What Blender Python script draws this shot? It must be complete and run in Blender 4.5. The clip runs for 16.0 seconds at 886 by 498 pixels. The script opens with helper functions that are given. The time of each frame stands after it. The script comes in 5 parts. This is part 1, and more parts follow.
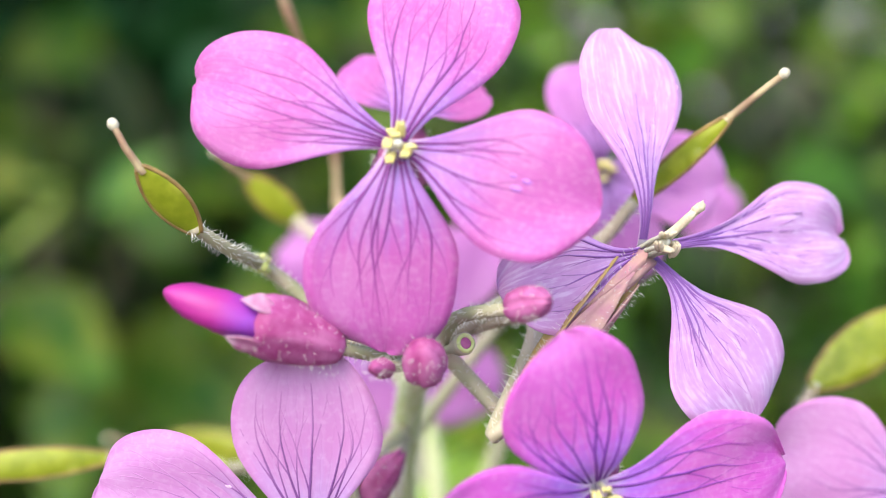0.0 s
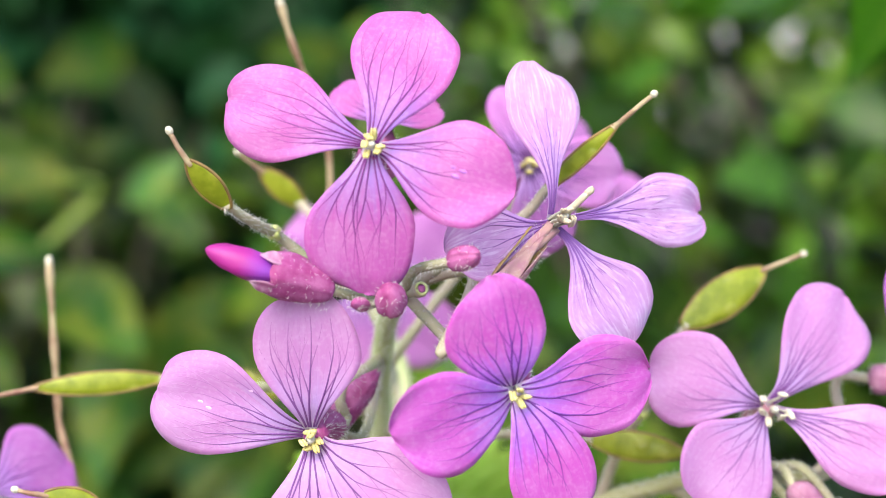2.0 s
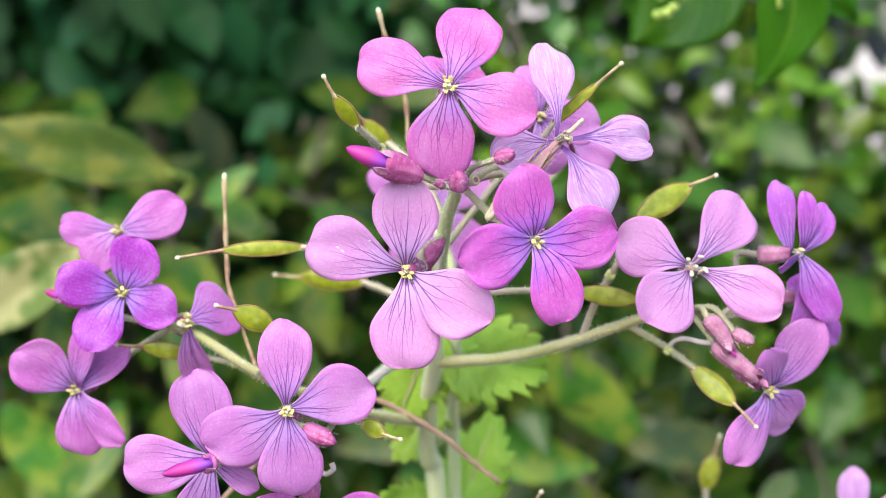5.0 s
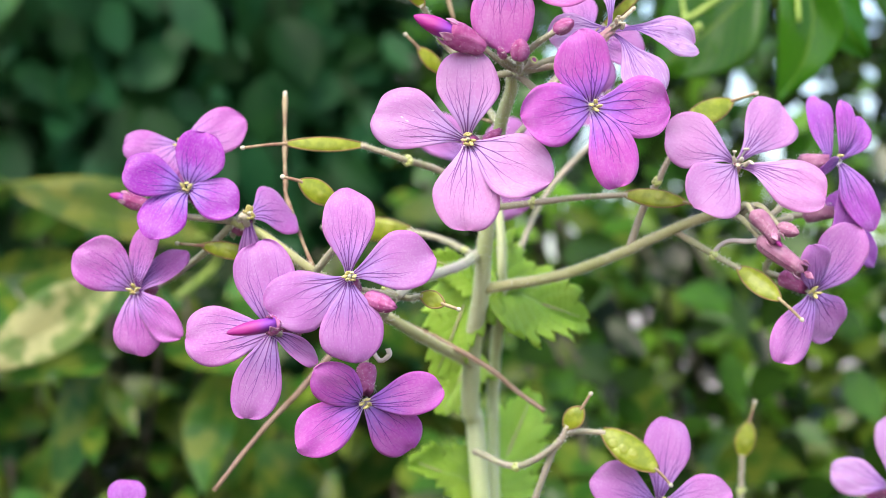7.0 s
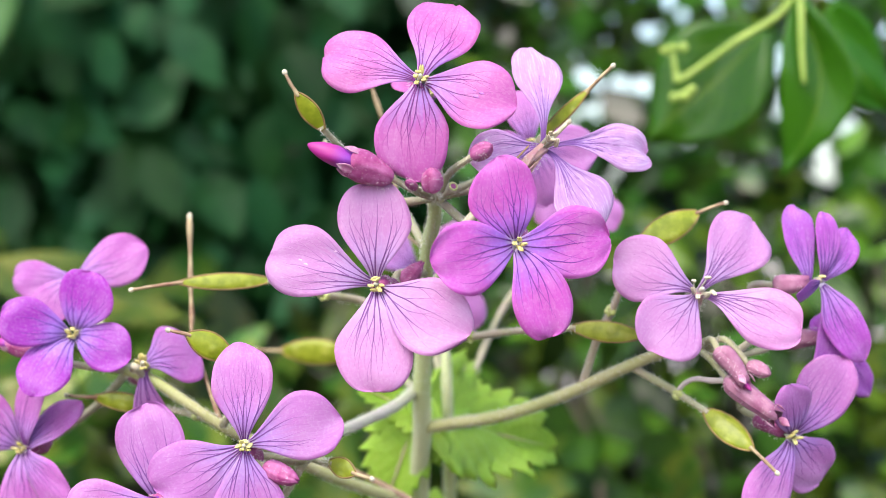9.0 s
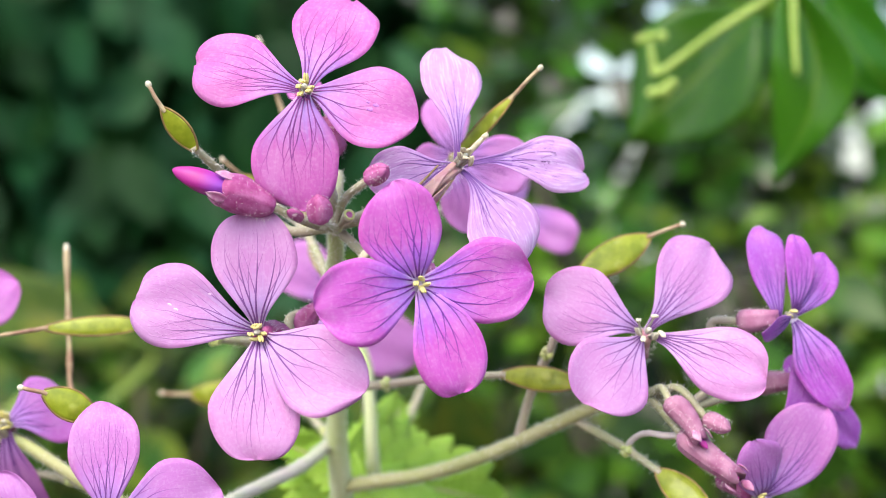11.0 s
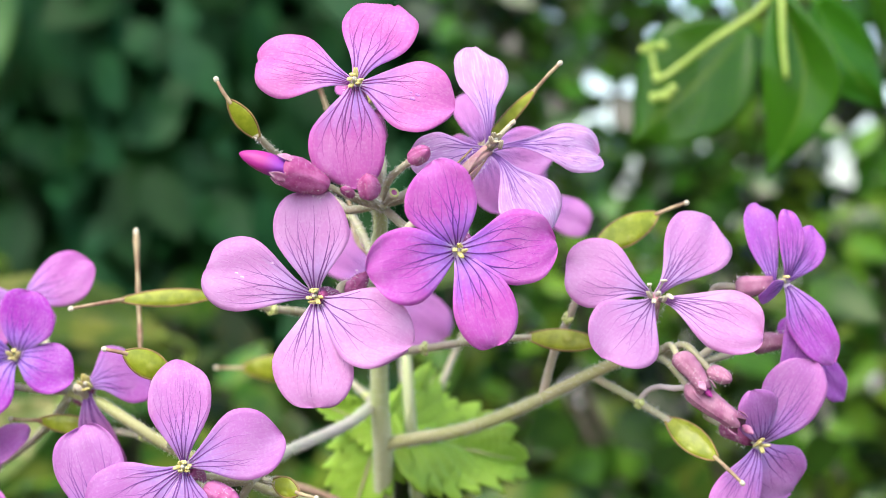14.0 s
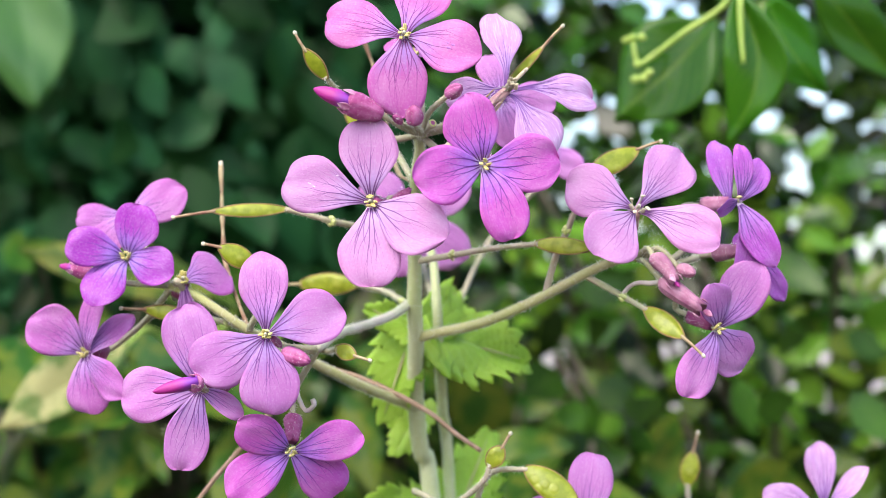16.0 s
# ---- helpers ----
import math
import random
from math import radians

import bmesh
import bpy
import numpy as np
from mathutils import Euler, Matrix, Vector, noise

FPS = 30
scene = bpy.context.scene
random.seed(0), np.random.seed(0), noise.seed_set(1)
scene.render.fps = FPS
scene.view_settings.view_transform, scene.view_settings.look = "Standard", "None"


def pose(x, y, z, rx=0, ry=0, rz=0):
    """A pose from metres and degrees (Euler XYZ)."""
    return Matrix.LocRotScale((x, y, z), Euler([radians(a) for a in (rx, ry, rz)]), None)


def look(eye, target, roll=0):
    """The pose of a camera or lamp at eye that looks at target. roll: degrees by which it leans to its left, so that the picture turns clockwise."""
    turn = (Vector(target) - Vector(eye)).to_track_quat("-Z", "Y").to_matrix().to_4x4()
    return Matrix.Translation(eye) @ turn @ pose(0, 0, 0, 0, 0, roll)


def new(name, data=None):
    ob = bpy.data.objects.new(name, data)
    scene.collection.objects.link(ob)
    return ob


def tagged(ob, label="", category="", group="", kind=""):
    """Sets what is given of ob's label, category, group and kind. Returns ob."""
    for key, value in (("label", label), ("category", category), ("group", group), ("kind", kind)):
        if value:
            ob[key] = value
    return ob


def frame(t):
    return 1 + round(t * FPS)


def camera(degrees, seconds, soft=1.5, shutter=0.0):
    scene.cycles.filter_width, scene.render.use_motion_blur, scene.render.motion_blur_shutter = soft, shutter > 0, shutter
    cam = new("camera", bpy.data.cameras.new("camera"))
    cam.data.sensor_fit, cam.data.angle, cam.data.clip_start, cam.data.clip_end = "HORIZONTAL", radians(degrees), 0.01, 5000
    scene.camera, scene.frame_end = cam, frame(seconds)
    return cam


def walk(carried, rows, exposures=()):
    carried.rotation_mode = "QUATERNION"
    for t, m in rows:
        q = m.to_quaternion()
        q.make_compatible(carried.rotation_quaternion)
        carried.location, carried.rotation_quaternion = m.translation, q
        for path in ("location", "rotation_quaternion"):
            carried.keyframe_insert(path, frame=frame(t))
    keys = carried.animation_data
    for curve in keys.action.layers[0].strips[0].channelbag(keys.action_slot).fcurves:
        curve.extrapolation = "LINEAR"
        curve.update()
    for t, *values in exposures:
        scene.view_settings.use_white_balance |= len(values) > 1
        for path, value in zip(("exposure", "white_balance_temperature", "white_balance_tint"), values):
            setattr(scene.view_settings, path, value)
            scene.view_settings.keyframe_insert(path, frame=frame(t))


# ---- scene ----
PATH = [
    (0, (0.0005, -0.16202, 0.778), (0.00636, 0.1307, 0.7126), -0.06),
    (0.5, (0.00098, -0.16821, 0.77803), (0.00674, 0.12427, 0.71155), -0.30),
    (1, (0.0015, -0.17913, 0.77995), (0.00842, 0.11364, 0.71488), -0.30),
    (1.5, (0.00505, -0.20484, 0.7838), (0.00882, 0.08818, 0.71961), -0.38),
    (2, (0.00388, -0.22925, 0.78866), (0.00933, 0.06373, 0.72438), -0.05),
    (2.5, (0.00375, -0.25772, 0.78909), (0.00994, 0.03593, 0.72797), 0.23),
    (3, (0.00596, -0.28858, 0.79213), (0.01137, 0.00532, 0.73219), -0.02),
    (3.5, (0.00942, -0.31686, 0.79688), (0.01181, -0.02295, 0.73678), -0.08),
    (4, (0.00033, -0.33193, 0.79256), (0.00694, -0.03741, 0.73585), 0.32),
    (4.5, (-0.00421, -0.34828, 0.79207), (0.00371, -0.05358, 0.7365), 0.57),
    (5, (-0.01551, -0.37977, 0.78145), (-0.00378, -0.08384, 0.73361), 0.99),
    (5.2, (-0.02212, -0.39131, 0.77173), (-0.00802, -0.09469, 0.72916), 1.15),
    (7.3, (-0.03422, -0.40284, 0.67323), (-0.01747, -0.10369, 0.68831), 1.76),
    (7.5, (-0.02904, -0.40605, 0.68141), (-0.01552, -0.1066, 0.69344), 1.58),
    (8, (-0.01254, -0.3855, 0.69904), (-0.00649, -0.08567, 0.70686), 0.88),
    (8.5, (-0.00262, -0.36476, 0.71226), (-0.00105, -0.06479, 0.71601), 0.47),
    (9, (0.00603, -0.34698, 0.71861), (0.00436, -0.04699, 0.72101), 0.22),
    (9.5, (0.02822, -0.32963, 0.72867), (0.01682, -0.02985, 0.72744), -0.41),
    (10, (0.03669, -0.30692, 0.72961), (0.02141, -0.00732, 0.72797), -0.53),
    (10.2, (0.03341, -0.2973, 0.72935), (0.01946, 0.00237, 0.72754), -0.47),
    (12.5, (0.03196, -0.291, 0.72771), (0.01862, 0.0087, 0.72873), -0.92),
    (13, (0.029, -0.29214, 0.7228), (0.01731, 0.00761, 0.72587), -1.00),
    (13.5, (0.02998, -0.29496, 0.72275), (0.0174, 0.00476, 0.72604), -1.19),
    (14, (0.02729, -0.33347, 0.7169), (0.01523, -0.03376, 0.722), -1.23),
    (14.5, (0.02264, -0.35667, 0.71422), (0.01256, -0.05688, 0.71952), -0.81),
    (15, (0.02293, -0.38179, 0.70728), (0.0124, -0.08207, 0.71515), -0.81),
    (15.5, (0.02061, -0.40054, 0.6925), (0.01112, -0.10099, 0.70596), -0.63),
    (16, (0.01937, -0.42727, 0.68198), (0.01126, -0.12783, 0.69828), -0.67),
]
cam = camera(24.0, 16.0, soft=0.6)
walk(cam, [(t, look(eye, target, roll)) for t, eye, target, roll in PATH])
cam.data.dof.use_dof = True
cam.data.dof.aperture_fstop = 14.0

# ---- daylight: bright haze, soft sun from above and behind the viewer ----
SUN_EL, SUN_ROT = radians(52), radians(205)
world = bpy.data.worlds.new("sky")
scene.world = world
world.use_nodes = True
wn = world.node_tree.nodes
sky = wn.new("ShaderNodeTexSky")
sky.sky_type = "NISHITA"
sky.sun_disc = False
sky.sun_elevation, sky.sun_rotation = SUN_EL, SUN_ROT
sky.air_density, sky.dust_density = 1.0, 3.0
world.node_tree.links.new(sky.outputs[0], wn["Background"].inputs[0])
wn["Background"].inputs[1].default_value = 0.31
sun = new("sun", bpy.data.lights.new("sun", "SUN"))
sun.data.energy, sun.data.angle, sun.data.color = 1.0, radians(40), (1.0, 0.95, 0.88)
toward = Vector((math.sin(SUN_ROT) * math.cos(SUN_EL), math.cos(SUN_ROT) * math.cos(SUN_EL), math.sin(SUN_EL)))
sun.matrix_world = look(toward * 5, (0, 0, 0))
scene.view_settings.exposure = 0.72


# ---- materials ----
class Nodes:
    """A material with small shortcuts for its node tree."""

    def __init__(self, name, rough=0.5):
        self.mat = bpy.data.materials.new(name)
        self.mat.use_nodes = True
        self.tree = self.mat.node_tree
        self.p = self.tree.nodes["Principled BSDF"]
        self.p.inputs["Roughness"].default_value = rough
        self.out = self.tree.nodes["Material Output"]

    def add(self, kind, **inputs):
        n = self.tree.nodes.new("ShaderNode" + kind)
        for k, v in inputs.items():
            key = int(k[1:]) if k[0] == "i" and k[1:].isdigit() else k.replace("_", " ")
            self.set(n, key, v)
        return n

    def set(self, n, key, v):
        if isinstance(v, bpy.types.NodeSocket):
            self.tree.links.new(v, n.inputs[key])
        else:
            n.inputs[key].default_value = v

    def math(self, op, a, b=0.0, clamp=False):
        n = self.add("Math", i0=a, i1=b)
        n.operation, n.use_clamp = op, clamp
        return n.outputs[0]

    def range(self, v, a, b, c=0.0, d=1.0):
        n = self.add("MapRange", i0=v, i1=a, i2=b, i3=c, i4=d)
        n.interpolation_type = "SMOOTHSTEP"
        return n.outputs[0]

    def mix(self, f, a, b):
        n = self.tree.nodes.new("ShaderNodeMix")
        n.data_type = "RGBA"
        for key, v in ((0, f), (6, a), (7, b)):
            self.set(n, key, v if isinstance(v, (float, int, bpy.types.NodeSocket)) else (*v[:3], 1))
        return n.outputs[2]

    def coords(self, kind="Object"):
        return self.tree.nodes.new("ShaderNodeTexCoord").outputs[kind]

    def noise(self, scale, detail=3.0, vec=None):
        n = self.add("TexNoise", Scale=scale, Detail=detail)
        self.tree.links.new(vec or self.coords(), n.inputs["Vector"])
        return n.outputs["Fac"]

    def bump(self, height, strength=0.3, distance=0.0005):
        n = self.add("Bump", Strength=strength, Distance=distance, Height=height)
        self.tree.links.new(n.outputs[0], self.p.inputs["Normal"])
        return n.outputs[0]

    def colour(self, v):
        self.set(self.p, "Base Color", v if isinstance(v, bpy.types.NodeSocket) else (*v, 1))

    def translucent(self, colour, amount, normal=None):
        t = self.tree.nodes.new("ShaderNodeBsdfTranslucent")
        self.set(t, "Color", colour if isinstance(colour, bpy.types.NodeSocket) else (*colour, 1))
        if normal:
            self.set(t, "Normal", normal)
        m = self.add("MixShader", i0=amount)
        self.tree.links.new(self.p.outputs[0], m.inputs[1])
        self.tree.links.new(t.outputs[0], m.inputs[2])
        self.tree.links.new(m.outputs[0], self.out.inputs[0])
        return self.mat


def petal_material(name, limb, throat, streak=0.14):
    """Petal skin: pale bluish throat, deeper limb, soft blotches and a fine satin grain."""
    m = Nodes(name, 0.5)
    uv = m.add("SeparateXYZ", Vector=m.coords("UV"))
    v = uv.outputs[1]
    x = m.math("ABSOLUTE", m.math("SUBTRACT", uv.outputs[0], 0.5))
    ripple = m.math("MULTIPLY", m.math("SUBTRACT", m.noise(330, 3), 0.5), 0.22)
    rays = m.add("CombineXYZ", X=m.math("MULTIPLY", uv.outputs[0], 16.0), Y=m.math("MULTIPLY", v, 1.5))
    spread = m.math("MULTIPLY", m.math("SUBTRACT", m.noise(1.0, 3, rays.outputs[0]), 0.5), 0.5)
    base = m.mix(m.range(m.math("ADD", m.math("ADD", v, ripple), spread), 0.06, 0.58), throat, limb)
    base = m.mix(m.math("MULTIPLY", m.range(v, 0.02, 0.16, 1.0, 0.0), 0.7), base, (0.78, 0.76, 0.72))
    pale = m.mix(0.5, limb, (0.92, 0.78, 0.92))
    base = m.mix(m.math("MULTIPLY", m.range(m.noise(150, 4), 0.40, 0.72), 0.22), base, pale)
    deep = m.mix(0.6, limb, (0.62, 0.05, 0.42))
    base = m.mix(m.math("MULTIPLY", m.math("MAXIMUM", m.range(x, 0.40, 0.5), m.range(v, 0.9, 1.0)), 0.18), base, deep)
    fine = m.noise(1900, 3)
    along = m.add("CombineXYZ", X=m.math("MULTIPLY", uv.outputs[0], 24.0), Y=m.math("MULTIPLY", v, 5.0))
    worn = m.math("MULTIPLY", m.range(m.noise(1.0, 4, along.outputs[0]), 0.46, 0.72), m.math("MULTIPLY", m.range(v, 0.15, 0.5), streak))
    base = m.mix(worn, base, (0.90, 0.80, 0.93))
    base = m.mix(m.math("MULTIPLY", m.range(fine, 0.45, 0.75), 0.08), base, (0.95, 0.88, 0.96))
    tone = m.add("HueSaturation", Color=base)
    rnd = m.tree.nodes.new("ShaderNodeObjectInfo").outputs["Random"]
    m.set(tone, "Value", m.range(rnd, 0.0, 1.0, 0.93, 1.06))
    m.set(tone, "Hue", m.range(rnd, 0.0, 1.0, 0.492, 0.508))
    col = tone.outputs[0]
    m.colour(col)
    wav = m.math("ADD", m.math("MULTIPLY", uv.outputs[0], 13.0), m.math("MULTIPLY", m.noise(300, 2), 2.2))
    groove = m.range(m.math("PINGPONG", wav, 0.5), 0.0, 0.16, 1.0, 0.0)
    h = m.math("SUBTRACT", m.math("ADD", m.math("MULTIPLY", fine, 0.4), m.math("MULTIPLY", m.noise(520, 3), 0.8)), m.math("MULTIPLY", groove, 0.25))
    nrm = m.bump(h, 0.25, 0.00012)
    m.p.inputs["Sheen Weight"].default_value = 0.25
    m.p.inputs["Sheen Roughness"].default_value = 0.4
    m.p.inputs["Specular IOR Level"].default_value = 0.35
    return m.translucent(col, 0.28, nrm)


PETAL_TONES = {
    "pink": ((0.511, 0.116, 0.396), (0.38, 0.19, 0.58), (0.25, 0.045, 0.27)),
    "pale": ((0.531, 0.227, 0.497), (0.50, 0.31, 0.63), (0.24, 0.08, 0.31)),
    "magenta": ((0.560, 0.101, 0.507), (0.36, 0.15, 0.66), (0.20, 0.04, 0.35)),
    "violet": ((0.357, 0.029, 0.426), (0.34, 0.18, 0.64), (0.15, 0.03, 0.33)),
    "violetpale": ((0.405, 0.082, 0.487), (0.37, 0.18, 0.58), (0.20, 0.06, 0.34)),
    "orchid": ((0.434, 0.111, 0.426), (0.41, 0.22, 0.57), (0.22, 0.06, 0.30)),
    "lilac": ((0.560, 0.289, 0.579), (0.40, 0.22, 0.56), (0.28, 0.11, 0.42)),
    "lilacpink": ((0.492, 0.169, 0.487), (0.41, 0.23, 0.60), (0.24, 0.07, 0.34)),
}


def plain(name, a, b, scale, rough=0.5, bump=0.2, dist=0.0003, trans=0.0, spec=0.4):
    """A mottled organic surface between two colours."""
    m = Nodes(name, rough)
    f = m.noise(scale, 4)
    big = m.noise(scale * 0.17, 2)
    col = m.mix(m.range(m.math("ADD", m.math("MULTIPLY", f, 0.6), m.math("MULTIPLY", big, 0.4)), 0.35, 0.65), a, b)
    m.colour(col)
    m.p.inputs["Specular IOR Level"].default_value = spec
    n = m.bump(m.noise(scale * 4, 3), bump, dist)
    return m.translucent(col, trans, n) if trans else m.mat


PETAL = {k: petal_material("petal_" + k, limb, throat, 0.38 if k == "lilac" else 0.05) for k, (limb, throat, _) in PETAL_TONES.items()}
def vein_material(name, streak, limb):
    """Vein pigment: strong near the throat, thinning out toward the rim."""
    m = Nodes(name, 0.5)
    v = m.add("SeparateXYZ", Vector=m.coords("UV")).outputs[1]
    f = m.math("ADD", v, m.math("MULTIPLY", m.math("SUBTRACT", m.noise(500, 2), 0.5), 0.35))
    col = m.mix(m.range(f, 0.4, 1.15, 0.0, 0.9), streak, limb)
    m.colour(col)
    return m.translucent(col, 0.2)


VEIN = {k: vein_material("vein_" + k, tuple(0.85 * c for c in v), limb) for k, (limb, _, v) in PETAL_TONES.items()}
STEM = plain("hairy_green_stem", (0.46, 0.50, 0.33), (0.52, 0.47, 0.42), 300, 0.6)
STEM_LOW = plain("pale_green_stem", (0.38, 0.40, 0.14), (0.45, 0.43, 0.22), 120, 0.55)
STEM_MAIN = plain("downy_main_stem", (0.47, 0.55, 0.23), (0.59, 0.62, 0.35), 70, 0.55)
PEDICEL = plain("flower_stalk", (0.36, 0.37, 0.20), (0.44, 0.37, 0.28), 350, 0.6)
HAIR = plain("stem_hair", (0.80, 0.80, 0.74), (0.88, 0.87, 0.80), 900, 0.5, trans=0.55)
CALYX = plain("calyx_rose", (0.29, 0.035, 0.16), (0.44, 0.13, 0.30), 900, 0.6, trans=0.1)
CALYX_DUSK = plain("calyx_dusky", (0.27, 0.08, 0.17), (0.42, 0.20, 0.29), 500, 0.6, trans=0.1)
CALYX_OLD = plain("calyx_faded", (0.44, 0.18, 0.25), (0.50, 0.31, 0.26), 700, 0.6, trans=0.1)
MARGIN = plain("sepal_margin", (0.50, 0.15, 0.32), (0.66, 0.42, 0.54), 1200, 0.5, trans=0.3)
STRAW = plain("straw_sepal", (0.40, 0.30, 0.07), (0.52, 0.34, 0.16), 500, 0.6, trans=0.2)
WITHERED = plain("withered_stalk", (0.55, 0.50, 0.40), (0.62, 0.52, 0.52), 500, 0.7)
SCAR = plain("petal_scar", (0.60, 0.36, 0.57), (0.66, 0.47, 0.64), 2500, 0.5)
SMUDGE = plain("petal_smudge", (0.36, 0.12, 0.46), (0.44, 0.17, 0.50), 2500, 0.5)
def bud_petal_material():
    m = Nodes("bud_petal", 0.5)
    uv = m.add("SeparateXYZ", Vector=m.coords("UV"))
    f = m.math("ADD", uv.outputs[1], m.math("MULTIPLY", m.math("SUBTRACT", m.noise(400, 3), 0.5), 0.3))
    col = m.mix(m.range(f, 0.0, 0.5), (0.26, 0.045, 0.42), (0.38, 0.02, 0.23))
    m.colour(col)
    return m.translucent(col, 0.15, m.bump(m.noise(1500, 3), 0.3, 0.0001))


BUD_PETAL = bud_petal_material()
ANTHER = plain("anther", (0.55, 0.48, 0.14), (0.66, 0.60, 0.28), 3000, 0.6)
ANTHER_OLD = plain("old_anther", (0.42, 0.36, 0.24), (0.60, 0.52, 0.36), 3000, 0.7)
FILAMENT = plain("filament", (0.56, 0.56, 0.40), (0.62, 0.58, 0.50), 2000, 0.5, trans=0.2)
STYLE = plain("dry_style", (0.22, 0.11, 0.07), (0.44, 0.36, 0.20), 420, 0.65)
STIGMA = plain("stigma", (0.48, 0.44, 0.30), (0.60, 0.56, 0.42), 2500, 0.7)
RIM = plain("pod_rim", (0.15, 0.09, 0.03), (0.30, 0.20, 0.06), 500, 0.5)
NODE = plain("stalk_scar", (0.46, 0.54, 0.13), (0.57, 0.60, 0.28), 1500, 0.6)
TWIGM = plain("dead_twig", (0.25, 0.16, 0.10), (0.36, 0.25, 0.18), 260, 0.8)
BARK = plain("hedge_twig", (0.035, 0.030, 0.018), (0.07, 0.06, 0.035), 90, 0.8)


def pod_material():
    m = Nodes("seed_pod_green", 0.35)
    uv = m.add("SeparateXYZ", Vector=m.coords("UV"))
    f = m.noise(450, 3)
    seed = m.add("TexVoronoi", Scale=330.0)
    m.tree.links.new(m.coords(), seed.inputs["Vector"])
    near = m.range(seed.outputs["Distance"], 0.15, 0.42, 1.0, 0.0)
    col = m.mix(m.range(f, 0.35, 0.65), (0.22, 0.28, 0.010), (0.33, 0.38, 0.025))
    col = m.mix(m.math("MULTIPLY", near, 0.45), col, (0.42, 0.43, 0.07))
    m.colour(col)
    nrm = m.bump(m.math("ADD", near, m.math("MULTIPLY", f, 0.4)), 0.4, 0.0004)
    return m.translucent(col, 0.25, nrm)


POD = pod_material()


def leaf_material(name, dark, light, rib, rough=0.35, trans=0.25, spots=None, veins=9.0, island=False, vein_mix=0.5, spec=0.5, spread=(0.6, 1.35), coat=0.0, tones=(0.95, 1.05)):
    """Leaf blade with midrib and side veins, and pale spots where the plant is variegated."""
    m = Nodes(name, rough)
    uv = m.add("SeparateXYZ", Vector=m.coords("UV"))
    x = m.math("ABSOLUTE", m.math("SUBTRACT", uv.outputs[0], 0.5))
    v = uv.outputs[1]
    mid = m.range(x, 0.0, 0.035, 1.0, 0.0)
    slant = m.math("PINGPONG", m.math("SUBTRACT", m.math("MULTIPLY", v, veins), m.math("MULTIPLY", x, veins * 0.9)), 0.5)
    ribs = m.math("MAXIMUM", mid, m.math("MULTIPLY", m.range(slant, 0.0, 0.09, 1.0, 0.0), 0.6))
    f = m.noise(60, 4)
    col = m.mix(m.range(f, 0.3, 0.7), dark, light)
    if spots:
        big = m.range(m.noise(120, 5), 0.42, 0.60)
        col = m.mix(m.math("MULTIPLY", big, 0.85), col, spots)
    col = m.mix(m.math("MULTIPLY", ribs, vein_mix), col, rib)
    tone = m.add("HueSaturation", Color=col)
    rnd = m.tree.nodes.new("ShaderNodeNewGeometry").outputs["Random Per Island"] if island else m.tree.nodes.new("ShaderNodeObjectInfo").outputs["Random"]
    m.set(tone, "Value", m.range(rnd, 0.0, 1.0, spread[0] if island else tones[0], spread[1] if island else tones[1]))
    m.set(tone, "Hue", m.range(rnd, 0.0, 1.0, 0.48 if island else 0.495, 0.515 if island else 0.505))
    m.colour(tone.outputs[0])
    m.p.inputs["Specular IOR Level"].default_value = spec
    m.p.inputs["Coat Weight"].default_value = coat
    m.p.inputs["Coat Roughness"].default_value = 0.05
    h = m.math("SUBTRACT", m.math("MULTIPLY", m.noise(700, 3), 0.3), ribs)
    nrm = m.bump(h, 0.4, 0.0006)
    return m.translucent(tone.outputs[0], trans, nrm)


LEAF = leaf_material("plant_leaf", (0.31, 0.54, 0.045), (0.46, 0.68, 0.085), (0.52, 0.70, 0.22), 0.5, 0.45, vein_mix=0.4, coat=0.1)
GLOSSY = leaf_material("glossy_leaf", (0.026, 0.120, 0.004), (0.042, 0.165, 0.007), (0.18, 0.30, 0.02), 0.3, 0.35, spec=0.1, coat=0.35, tones=(0.75, 1.25))
LIGHTLEAF = leaf_material("young_leaf", (0.05, 0.15, 0.03), (0.08, 0.20, 0.04), (0.11, 0.24, 0.06), 0.4, 0.35)
SPOTTED = leaf_material("spotted_leaf", (0.034, 0.075, 0.006), (0.06, 0.115, 0.010), (0.11, 0.15, 0.022), 0.45, 0.25, (0.15, 0.165, 0.022), spec=0.25)
SPOTTED_PALE = leaf_material("pale_spotted_leaf", (0.06, 0.13, 0.02), (0.11, 0.17, 0.03), (0.20, 0.23, 0.06), 0.45, 0.25, (0.38, 0.36, 0.15), spec=0.25)
HEDGE = leaf_material("hedge_leaf", (0.009, 0.050, 0.015), (0.018, 0.079, 0.020), (0.028, 0.095, 0.033), 0.4, 0.42, island=True, spec=0.12, spread=(0.5, 1.45))
LAUREL = leaf_material("laurel_leaf", (0.024, 0.088, 0.009), (0.048, 0.14, 0.016), (0.08, 0.15, 0.03), 0.4, 0.3, (0.14, 0.18, 0.02), spec=0.1, tones=(0.45, 1.7), coat=0.3)
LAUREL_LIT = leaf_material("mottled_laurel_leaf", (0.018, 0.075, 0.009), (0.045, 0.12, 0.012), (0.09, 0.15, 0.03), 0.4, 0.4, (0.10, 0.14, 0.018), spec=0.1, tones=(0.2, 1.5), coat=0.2)
